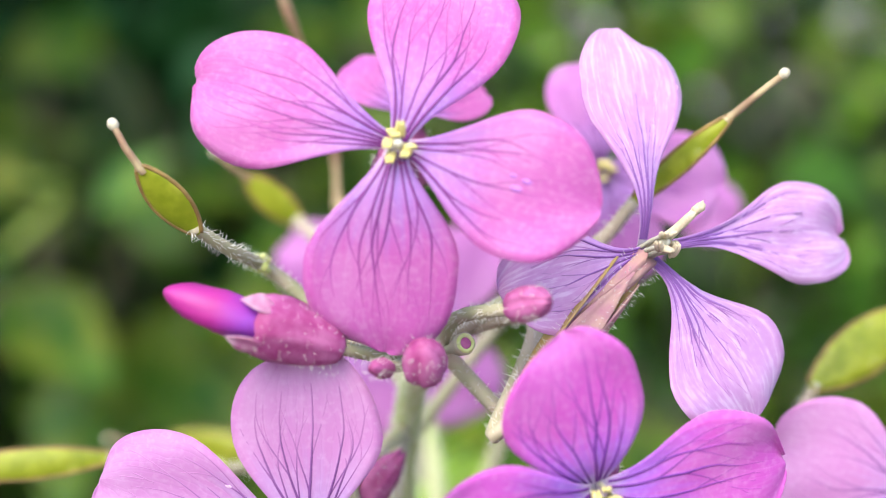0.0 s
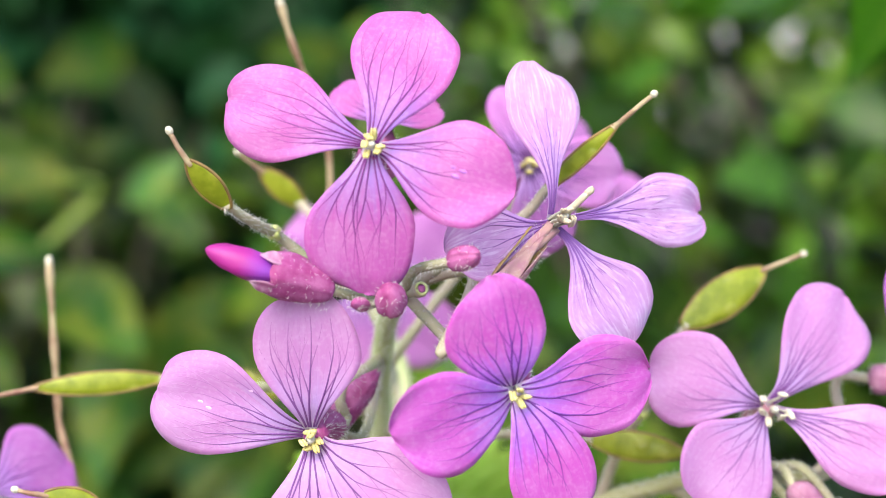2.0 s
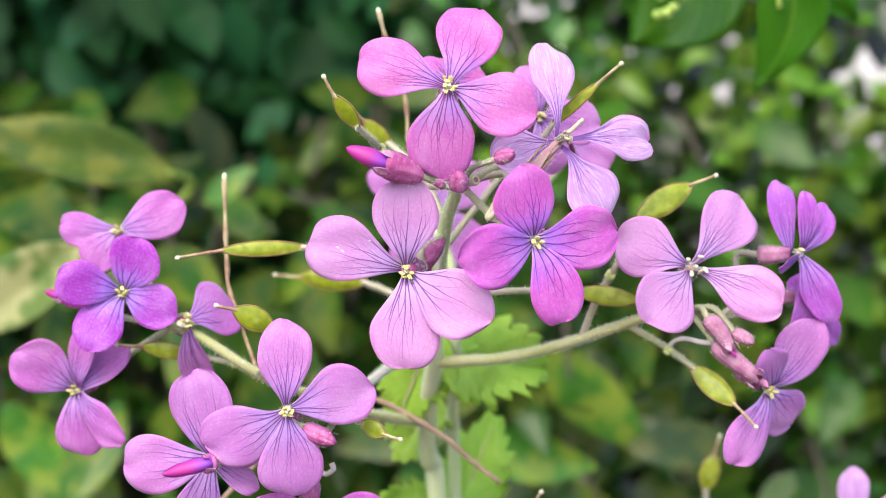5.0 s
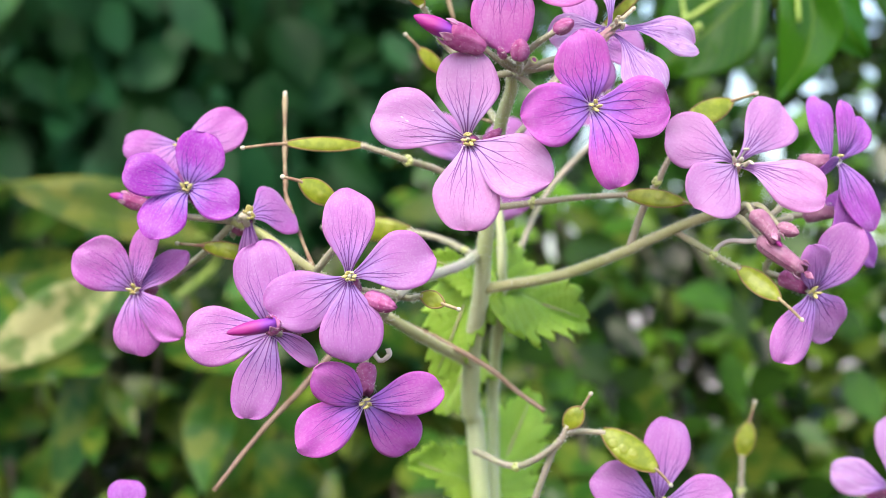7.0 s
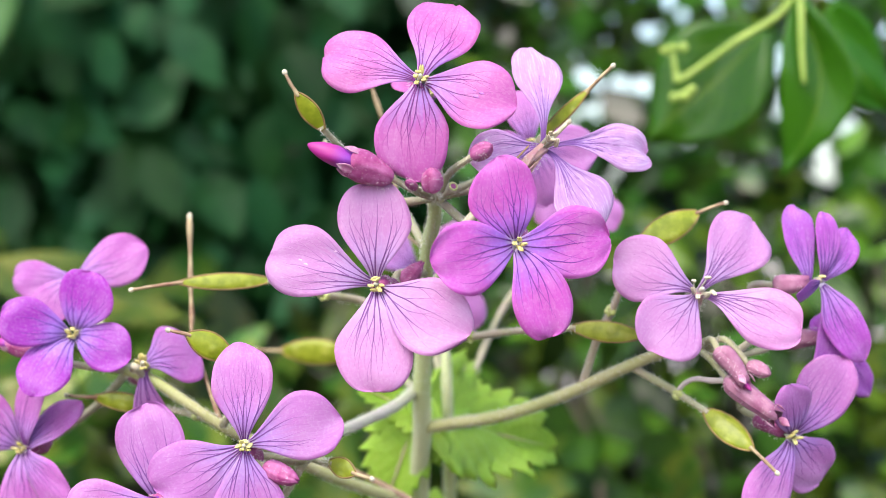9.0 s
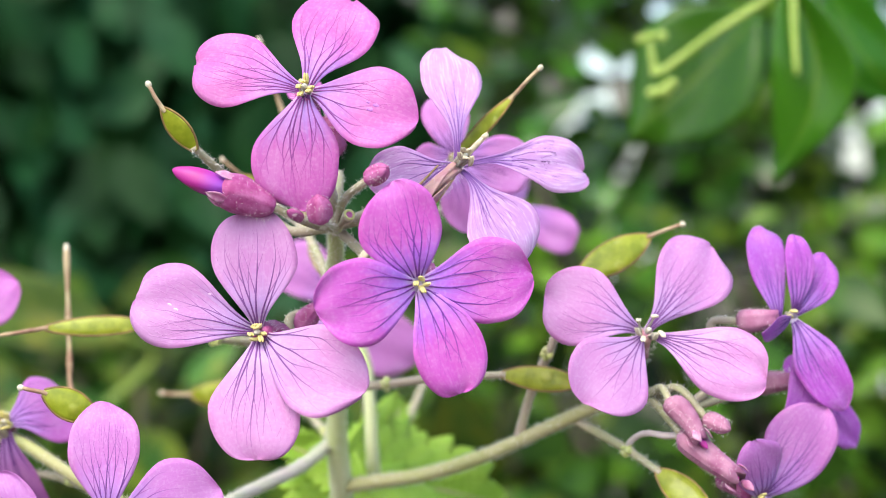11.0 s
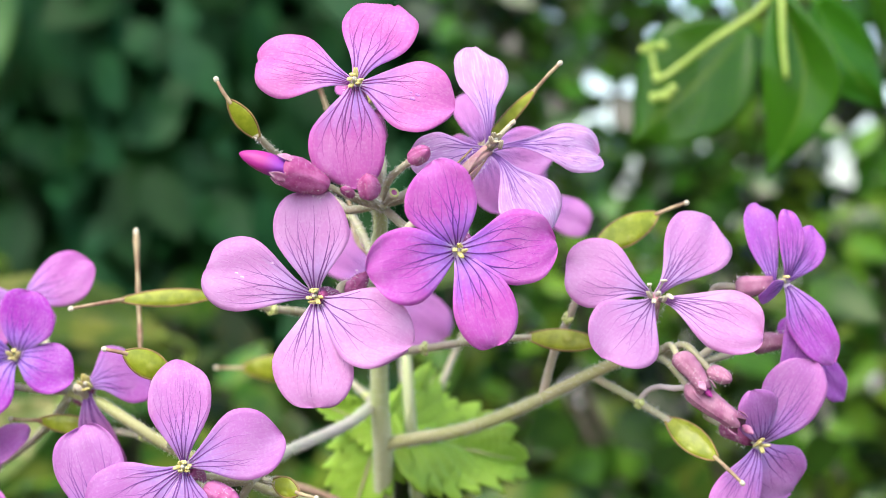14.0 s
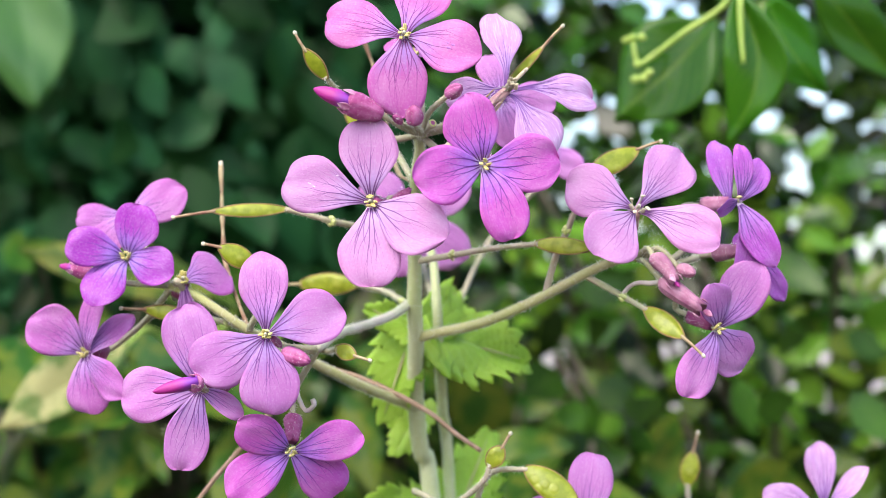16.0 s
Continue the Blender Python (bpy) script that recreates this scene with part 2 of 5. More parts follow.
SHRUB = leaf_material("shrub_leaf", (0.017, 0.060, 0.006), (0.045, 0.118, 0.009), (0.10, 0.17, 0.04), 0.4, 0.40, island=True, spec=0.1, spread=(0.12, 2.0), coat=1.0)
# light falling on some shrub leaves, put into a brighter yellow-green base colour
SHRUB_LIT = leaf_material("lit_shrub_leaf", (0.13, 0.28, 0.02), (0.20, 0.36, 0.03), (0.25, 0.4, 0.08), 0.35, 0.5, island=True, spec=0.2, coat=0.6)
SHRUB_NEAR = leaf_material("bush_leaf", (0.028, 0.085, 0.010), (0.060, 0.16, 0.014), (0.12, 0.2, 0.04), 0.4, 0.4, spec=0.1, tones=(0.15, 1.1), coat=0.3)
YELLOWGREEN = plain("green_twig", (0.24, 0.36, 0.05), (0.33, 0.44, 0.09), 200, 0.4)
SOIL = plain("garden_soil", (0.035, 0.028, 0.020), (0.08, 0.062, 0.042), 30, 0.95, 0.8, 0.01)
WALLM = plain("pale_render", (0.74, 0.70, 0.66), (0.84, 0.81, 0.77), 14, 0.9, 0.5, 0.003)


# ---- building tools (plan in millimetres from the topmost flower's heart) ----
HEART = Vector((0, 0, 0.75))


def mm(p):
    return HEART + Vector(p) / 1000


def thing(name, at, label, category, group="", kind=""):
    ob = new(name)
    ob.empty_display_size = 0.002
    ob.location = at
    return tagged(ob, label, category, group, kind)


def part_mesh(name, verts, faces, material, parent, label="", uvs=None, at=None, smooth=True, kind=""):
    """One mesh object under a thing or part; verts in world metres, at: the parent's world place."""
    me = bpy.data.meshes.new(name)
    o = at if at is not None else Vector((0, 0, 0))
    me.from_pydata([Vector(v) - o for v in verts], [], faces)
    if uvs is not None:
        layer = me.uv_layers.new(name="UVMap")
        idx = np.empty(len(me.loops), dtype=np.int32)
        me.loops.foreach_get("vertex_index", idx)
        layer.data.foreach_set("uv", np.asarray(uvs, dtype=np.float32)[idx].ravel())
    if smooth:
        me.polygons.foreach_set("use_smooth", [True] * len(me.polygons))
    me.materials.append(material)
    me.update()
    ob = new(name, me)
    if parent is not None:
        ob.parent = parent
    return tagged(ob, label, kind=kind)


def smooth_path(pts, n=6):
    """Catmull-Rom through the points."""
    p = [Vector(q) for q in pts]
    p = [p[0] * 2 - p[1], *p, p[-1] * 2 - p[-2]]
    res = []
    for i in range(1, len(p) - 2):
        for k in range(n):
            t = k / n
            a, b, c, d = p[i - 1 : i + 3]
            res.append(0.5 * (2 * b + (c - a) * t + (2 * a - 5 * b + 4 * c - d) * t * t + (3 * b - a - 3 * c + d) * t**3))
    return res + [p[-2]]


def tube(path, radii, seg=8, cap=True, wobble=0.0, rng=random):
    """Round skin along a path; radii per point."""
    verts, faces = [], []
    up = None
    for i, q in enumerate(path):
        d = (path[min(i + 1, len(path) - 1)] - path[max(i - 1, 0)]).normalized()
        if up is None:
            up = d.orthogonal().normalized()
        up = (up - d * up.dot(d)).normalized()
        side = d.cross(up)
        for k in range(seg):
            a = 2 * math.pi * k / seg
            r = radii[i] * (1 + wobble * rng.uniform(-1, 1))
            verts.append(q + (up * math.cos(a) + side * math.sin(a)) * r)
    n = len(path)
    for i in range(n - 1):
        for k in range(seg):
            k2 = (k + 1) % seg
            faces.append((i * seg + k, i * seg + k2, (i + 1) * seg + k2, (i + 1) * seg + k))
    if cap:
        faces.append(tuple(range(seg))[::-1])
        faces.append(tuple((n - 1) * seg + k for k in range(seg)))
    return verts, faces


def taper(n, a, b):
    return [a + (b - a) * i / (n - 1) for i in range(n)]


def hair_mesh(path, radius, per_mm, length, rng):
    """Fine hairs that stand off a stalk."""
    verts, faces = [], []
    for i in range(len(path) - 1):
        a, b = path[i], path[i + 1]
        d = b - a
        side = d.orthogonal().normalized()
        other = d.normalized().cross(side)
        r = radius[i] if isinstance(radius, list) else radius
        for _ in range(max(1, int(d.length * 1000 * per_mm))):
            f, ang = rng.random(), rng.uniform(0, 2 * math.pi)
            out = side * math.cos(ang) + other * math.sin(ang)
            root = a + d * f + out * r * 0.9
            tip = root + (out + d.normalized() * rng.uniform(-0.5, 0.5) + other * rng.uniform(-0.3, 0.3)).normalized() * length * rng.uniform(0.5, 1.2)
            w = 0.000036
            t1, t2 = d.normalized() * w, out.cross(d.normalized()) * w
            k = len(verts)
            verts += [root + t1, root - t1 * 0.5 + t2, root - t1 * 0.5 - t2, tip]
            faces += [(k, k + 1, k + 3), (k + 1, k + 2, k + 3), (k + 2, k, k + 3)]
    return verts, faces


def ball(centre, axes, seg=10, rings=6):
    """Ellipsoid with its three half-axes as vectors."""
    ax, ay, az = axes
    verts = [centre - az]
    for i in range(1, rings):
        th = math.pi * i / rings
        for k in range(seg):
            ph = 2 * math.pi * k / seg
            verts.append(centre + (ax * math.cos(ph) + ay * math.sin(ph)) * math.sin(th) - az * math.cos(th))
    verts.append(centre + az)
    faces = [(0, 1 + (k + 1) % seg, 1 + k) for k in range(seg)]
    for i in range(rings - 2):
        for k in range(seg):
            a, b = 1 + i * seg, 1 + (i + 1) * seg
            faces.append((a + k, a + (k + 1) % seg, b + (k + 1) % seg, b + k))
    last, a = len(verts) - 1, 1 + (rings - 2) * seg
    faces += [(last, a + k, a + (k + 1) % seg) for k in range(seg)]
    return verts, faces


def frame_of(axis, hint=Vector((0, 0, 1))):
    a = Vector(axis).normalized()
    s = a.cross(hint)
    s = s.normalized() if s.length > 1e-4 else a.orthogonal().normalized()
    return a, s, s.cross(a)


def joined(pieces):
    verts, faces = [], []
    for v, f in pieces:
        k = len(verts)
        verts += v
        faces += [tuple(i + k for i in face) for face in f]
    return verts, faces


def sheet(grid, normals, uv, thick):
    """A thin blade with two skins and a closed edge, from rows of points."""
    nr, nc = len(grid), len(grid[0])
    front = [grid[i][j] + normals[i][j] * thick / 2 for i in range(nr) for j in range(nc)]
    back = [grid[i][j] - normals[i][j] * thick / 2 for i in range(nr) for j in range(nc)]
    uvs = [uv[i][j] for i in range(nr) for j in range(nc)] * 2
    n = nr * nc
    faces = []
    for i in range(nr - 1):
        for j in range(nc - 1):
            a = i * nc + j
            q = (a, a + 1, a + nc + 1, a + nc)
            faces += [q, tuple(k + n for k in q[::-1])]
    rim = [j for j in range(nc)] + [i * nc + nc - 1 for i in range(1, nr)] + [(nr - 1) * nc + j for j in range(nc - 2, -1, -1)] + [i * nc for i in range(nr - 2, 0, -1)]
    for a, b in zip(rim, rim[1:] + rim[:1]):
        faces.append((b, a, a + n, b + n))
    return front + back, faces, uvs


def grid_normals(grid):
    nr, nc = len(grid), len(grid[0])
    res = []
    for i in range(nr):
        row = []
        for j in range(nc):
            du = grid[i][min(j + 1, nc - 1)] - grid[i][max(j - 1, 0)]
            dv = grid[min(i + 1, nr - 1)][j] - grid[max(i - 1, 0)][j]
            c = du.cross(dv)
            row.append(c.normalized() if c.length > 1e-14 else Vector((0, -1, 0)))
        res.append(row)
    return res


def petal_width(s, full, peak=0.62):
    """Half-width of a petal along its length: a narrow claw that swells to the peak, then an oval end."""
    if s < peak:
        x = max(0.0, (s + 0.02) / (peak + 0.02))
        return 0.09 + 0.91 * (x * x * (3 - 2 * x)) ** full
    return max(0.004, 1 - ((s - peak) / (1 - peak)) ** 2.4) ** 0.5


class Petal:
    """One petal: narrow claw, broad rounded limb, slightly domed and waved."""

    def __init__(self, at, n, angle, lift, length, width, twist, rng, bulge, crinkle, full, peak=0.62, bend=0.0, root=(0, 0)):
        e1 = Vector((0, 0, 1)).cross(n).normalized()
        e2 = n.cross(e1)
        at = at + (e1 * root[0] + e2 * root[1]) / 1000
        a, l, tw = radians(angle), radians(lift), radians(twist)
        d = (e1 * math.cos(a) + e2 * math.sin(a)) * math.cos(l) + n * math.sin(l)
        nn = (n - d * n.dot(d)).normalized()
        side = d.cross(nn)
        self.d, self.at, self.length, self.width, self.full, self.peak, self.bend = d, at, length, width, full, peak, bend
        self.side, self.nn = side * math.cos(tw) + nn * math.sin(tw), nn * math.cos(tw) - side * math.sin(tw)
        self.phase, self.skew, self.ph2 = rng.uniform(0, 6.28), rng.uniform(-0.02, 0.02), rng.uniform(0, 6.28)
        self.cup, self.bulge, self.crinkle = rng.uniform(-0.03, 0.035), bulge, crinkle

    def point(self, s, u):
        L, W = self.length, self.width
        pw = petal_width(s, self.full, self.peak)
        x = u * pw * W / 2 * (1 + 0.03 * math.sin(9 * s + self.phase + u)) + (self.skew + self.bend) * L * math.sin(math.pi * s)
        h = L * self.bulge * math.sin(math.pi * min(1, s * 0.95)) - self.cup * W * u * u * pw
        h += 0.012 * L * math.sin(5 * u + 7 * s + self.ph2) * s + 0.03 * L * (u * u) * s * math.sin(8 * s + 3 * u + self.phase)
        h -= 0.14 * L * max(0, 1 - s / 0.28) ** 2 + 0.05 * L * (max(0, s - 0.8) / 0.2) ** 2
        if self.crinkle:
            q = self.at + self.d * (s * L) + self.side * x
            h += self.crinkle * L * (noise.noise(q * 420) + 0.5 * noise.noise(q * 900)) * min(1, s * 2)
        return self.at + self.d * (s * L - L * 0.02 * math.sin(4.5 * u * pw + self.phase) * s**4) + self.side * x + self.nn * h

    def blade(self):
        rows = [0, 0.05, 0.1, 0.15, 0.2, 0.26, 0.32, 0.38, 0.44, 0.5, 0.56, 0.62, 0.68, 0.74, 0.79, 0.835, 0.875, 0.91, 0.94, 0.963, 0.98, 0.991, 0.997]
        cols = 15
        grid, uv = [], []
        for s in rows:
            us = [-1 + 2 * j / (cols - 1) for j in range(cols)]
            grid.append([self.point(s, u) for u in us])
            uv.append([(0.5 + 0.5 * u, s) for u in us])
        nrm = grid_normals(grid)
        if nrm[10][7].dot(self.nn) < 0:
            nrm = [[-q for q in r] for r in nrm]
            grid, uv, nrm = [r[::-1] for r in grid], [r[::-1] for r in uv], [r[::-1] for r in nrm]
        return sheet(grid, nrm, uv, 0.00006)

    def veins(self, rng):
        """Branching veins: main ones fan from the claw and fork again and again into a fine net toward the rim."""
        verts, faces, uvs = [], [], []

        def grow(s, u, slope, reach, r, depth, way):
            pts, radii, along = [], [], []
            fork_at = s + rng.uniform(0.12, 0.26)
            wave = rng.uniform(0, 6.28)
            while s < reach and abs(u) < 0.93:
                pts.append(self.point(s, u))
                radii.append(max(0.00005, r * (1 - 0.68 * s / reach)))
                along.append(s / reach + 0.1 * depth)
                s += 0.03
                slope = slope * 0.96 + 0.10 * math.sin(20 * s + wave) + rng.uniform(-0.09, 0.09)
                u += slope * 0.03
                if s > fork_at and depth < 2 and s < reach - 0.1:
                    way = -way
                    grow(s, u, slope + way * rng.uniform(0.6, 1.15), min(0.94, reach - rng.uniform(-0.05, 0.12)), r * 0.7, depth + 1, way)
                    slope -= way * 0.35
                    fork_at = s + rng.uniform(0.12, 0.24)
            if len(pts) > 2:
                v, f = tube(pts, radii, 4, cap=False)
                k = len(verts)
                verts.extend(v)
                faces.extend(tuple(i + k for i in q) for q in f)
                uvs.extend((0.5, q) for q in along for _ in range(4))

        n = rng.choice((4, 5, 5, 6))
        for k in range(n):
            u0 = -0.7 + 1.4 * k / (n - 1) + rng.uniform(-0.08, 0.08)
            mid = 1 - abs(u0)
            grow(0.06, u0, -u0 * 0.2, 0.7 + 0.2 * mid + rng.uniform(-0.12, 0.05), rng.uniform(0.00013, 0.0002), 0, rng.choice((-1, 1)))
        return verts, faces, uvs


def stamen_at(parent, root, tip, at, anther_len, mat, rng):
    path = smooth_path([root, root.lerp(tip, 0.5) + Vector((rng.uniform(-1, 1), 0, rng.uniform(-1, 1))) * 0.0002, tip], 3)
    v, f = tube(path, taper(len(path), 0.00022, 0.00016), 6)
    st = part_mesh("stamen", v, f, FILAMENT, parent, at=at)
    d, s, u = frame_of(tip - root)
    lean = (d + s * rng.uniform(-0.7, 0.7) + u * rng.uniform(-0.7, 0.7)).normalized()
    d, s, u = frame_of(lean)
    v, f = joined([ball(tip + s * 0.00018, (s * 0.00026, u * 0.0003, d * anther_len / 2), 8, 6), ball(tip - s * 0.00018, (s * 0.00026, u * 0.0003, d * anther_len / 2), 8, 6)])
    part_mesh("anther", v, f, mat, st, at=at)


def calyx_mesh(base, mouth, width, rng, shape="tube"):
    """Four sepals closed into a ribbed, slightly baggy tube, or into a round bud."""
    d, s, u = frame_of(mouth - base)
    L = (mouth - base).length
    seg, verts, faces = 32, [], []
    prof = {
        "tube": [(0.0, 0.30), (0.05, 0.66), (0.14, 0.95), (0.3, 1.0), (0.5, 0.92), (0.68, 0.84), (0.84, 0.76), (1.0, 0.66)],
        "vase": [(0.0, 0.30), (0.04, 0.48), (0.14, 0.66), (0.3, 0.82), (0.5, 0.94), (0.7, 1.0), (0.88, 0.96), (1.0, 0.84)],
        "bud": [(0.0, 0.30), (0.05, 0.6), (0.16, 0.9), (0.34, 1.0), (0.55, 0.98), (0.74, 0.84), (0.88, 0.6), (0.96, 0.38), (1.0, 0.2)],
        "strips": [(0.0, 0.35), (0.08, 0.6), (0.2, 0.7), (0.4, 0.78), (0.6, 0.84), (0.8, 0.92), (1.0, 1.0)],
    }[shape]
    groove = {"tube": 0.16, "vase": 0.14, "bud": 0.20, "strips": 0.5}[shape]
    turn = rng.uniform(0, 1.5)
    bend = s * rng.uniform(-0.06, 0.06) * L + u * rng.uniform(-0.06, 0.06) * L
    for f, r in prof:
        for k in range(seg):
            a = 2 * math.pi * k / seg
            lobe = abs(math.cos(2 * a + turn))
            rib = 1 - groove * (1 - lobe) ** 3 + 0.04 * math.cos(12 * a) + 0.025 * rng.uniform(-1, 1)
            reach = f + ((0.15 if shape == "tube" else 0.1) * (lobe - 0.5) if f == 1.0 else 0)
            verts.append(base + d * L * reach + bend * math.sin(math.pi * f) + (s * math.cos(a) + u * math.sin(a)) * width / 2 * r * rib)
    n = len(prof)
    for i in range(n - 1):
        for k in range(seg):
            k2 = (k + 1) % seg
            faces.append((i * seg + k, i * seg + k2, (i + 1) * seg + k2, (i + 1) * seg + k))
    faces.append(tuple(range(seg))[::-1])
    faces.append(tuple((n - 1) * seg + k for k in range(seg)))
    return verts, faces


SKINS = {}
FLOWER_WORDS = {
    "pink": "rose-pink honesty flower with four dark-veined petals",
    "pale": "pale pink honesty flower with four finely veined petals",
    "magenta": "bright magenta honesty flower with four rounded petals",
    "violet": "deep violet honesty flower with a pale throat",
    "violetpale": "soft violet honesty flower half turned away",
    "orchid": "orchid-pink honesty flower with soft faintly veined petals",
    "lilac": "fading lilac honesty flower with crinkled petals",
    "lilacpink": "lilac-pink honesty flower with fine purple veins",
}


def honesty_flower(centre, facing, axis, tone, style, petals, stalk, seed, extra=""):
    """A four-petalled flower: petals, calyx, stamens and its stalk."""
    rng = random.Random(seed)
    c, n, ax = mm(centre), Vector(facing).normalized(), Vector(axis).normalized()
    ob = thing("honesty_flower", c, FLOWER_WORDS[tone] + extra, "flower", "flowers of the honesty plant")
    for i, (angle, lift, length, width, twist, *peak) in enumerate(petals):
        at = c + n * (0.00022 * (i % 2) + 0.00008 * i) + ax * 0.0004
        leaf = Petal(at, n, angle, lift, length / 1000, width / 1000, twist, rng, rng.uniform(0.008, 0.035), 0.015 if style == "spent" else 0.0, {"closed": 0.68, "side": 0.8, "open": 0.98, "long": 1.2, "spent": 2.1}[style], *peak)
        SKINS.setdefault(ob.name, []).append(leaf)
        v, f, uv = leaf.blade()
        petal = part_mesh("petal", v, f, PETAL[tone], ob, uvs=uv, at=c)
        v, f, uv = leaf.veins(rng)
        part_mesh("venation", v, f, VEIN[tone], petal, "fine dark purple branching veins", uvs=uv, at=c)
    old = style in ("spent", "long")
    mouth, base = c - ax * (0.0022 if style in ("closed", "side") else 0.0012), c - ax * {"spent": 0.0168, "long": 0.0085}.get(style, 0.0085)
    if style == "spent":
        d, s, u = frame_of(mouth - base)
        for k in range(5):
            a = k * 1.256 + 0.5
            out = s * math.cos(a) + u * math.sin(a)
            v, f, uv = blade(base + out * 0.0009, mouth + out * rng.uniform(0.0014, 0.0022) + d * rng.uniform(-0.002, 0.0006), 0.0012, out, 0.4, 0.02, 0, 9, 5, 0.0002, rng)
            part_mesh("sepal", v, f, STRAW if k % 2 else CALYX_OLD, ob, "withered tan and pink sepal", uvs=uv, at=c)
    v, f = calyx_mesh(base, mouth, {"spent": 0.0022, "long": 0.0032}.get(style, 0.004), rng, "strips" if style == "spent" else "tube")
    part_mesh("calyx", v, f, CALYX_DUSK if style == "side" else CALYX_OLD if old else CALYX, ob, "faded pinkish calyx" if old else "rose-purple hairy calyx", at=c)
    v, f = hair_mesh([base, base.lerp(mouth, 0.5), mouth], 0.0019, 30, 0.0006, rng)
    part_mesh("calyx_hair", v, f, HAIR, ob, at=c, kind="stuff", smooth=False)
    d, s, u = frame_of(ax.lerp(n, 0.85))
    if style in ("closed", "side"):
        for k in range(4 if style == "closed" else 2):
            a = k * math.pi / 2 + rng.uniform(-0.3, 0.3)
            out = s * math.cos(a) + u * math.sin(a)
            stamen_at(ob, c - d * 0.002 + out * 0.0005, c + d * 0.0009 + out * 0.00075, c, 0.0021, ANTHER, rng)
    else:
        reach = {"open": 0.0015, "long": 0.0036, "spent": 0.0028}[style]
        for k in range(6):
            a = k * math.pi / 3 + rng.uniform(-0.35, 0.35)
            out = s * math.cos(a) + u * math.sin(a)
            r = rng.uniform(0.0006, 0.0012) * (1.9 if style == "long" else 1)
            stamen_at(ob, c - d * 0.0015 + out * 0.0006, c + d * reach * rng.uniform(0.6, 1.05) + out * r, c, 0.0019, {"spent": ANTHER_OLD, "long": STIGMA}.get(style, ANTHER), rng)
        v, f = ball(c + d * reach * 0.6, (s * 0.0005, u * 0.0005, d * 0.0012), 8, 6)
        part_mesh("pistil", v, f, FILAMENT, ob, "pale green pistil", at=c)
    if style == "spent":
        v, f = tube(smooth_path([c, c + Vector((0.0016, -0.0008, 0.0016)), c + Vector((0.0036, -0.0010, 0.0036))], 4), taper(9, 0.0005, 0.00038), 8, wobble=0.1, rng=rng)
        part_mesh("style", v, f, ANTHER_OLD, ob, "ageing greenish style", at=c)
        q = c + Vector((0.0038, -0.0010, 0.0038))
        v, f = ball(q, (Vector((0.00034, 0, -0.00034)), Vector((0, 0.00048, 0)), Vector((0.0005, 0, 0.0005))), 12, 8)
        v = [q + (p - q) * (1 + 0.4 * noise.noise(p * 3000)) for p in v]
        part_mesh("stigma", v, f, ANTHER_OLD, ob, "granular pale stigma", at=c)
    path = smooth_path([base + ax * 0.0008, base - ax * 0.004, *[mm(p) for p in stalk]], 6)
    v, f = tube(path, taper(len(path), 0.00062, 0.00075), 8)
    part_mesh("stalk", v, f, PEDICEL, ob, at=c)
    v, f = hair_mesh(path, 0.00062, 9, 0.0008, rng)
    part_mesh("stalk_hair", v, f, HAIR, ob, at=c, kind="stuff", smooth=False)
    return ob


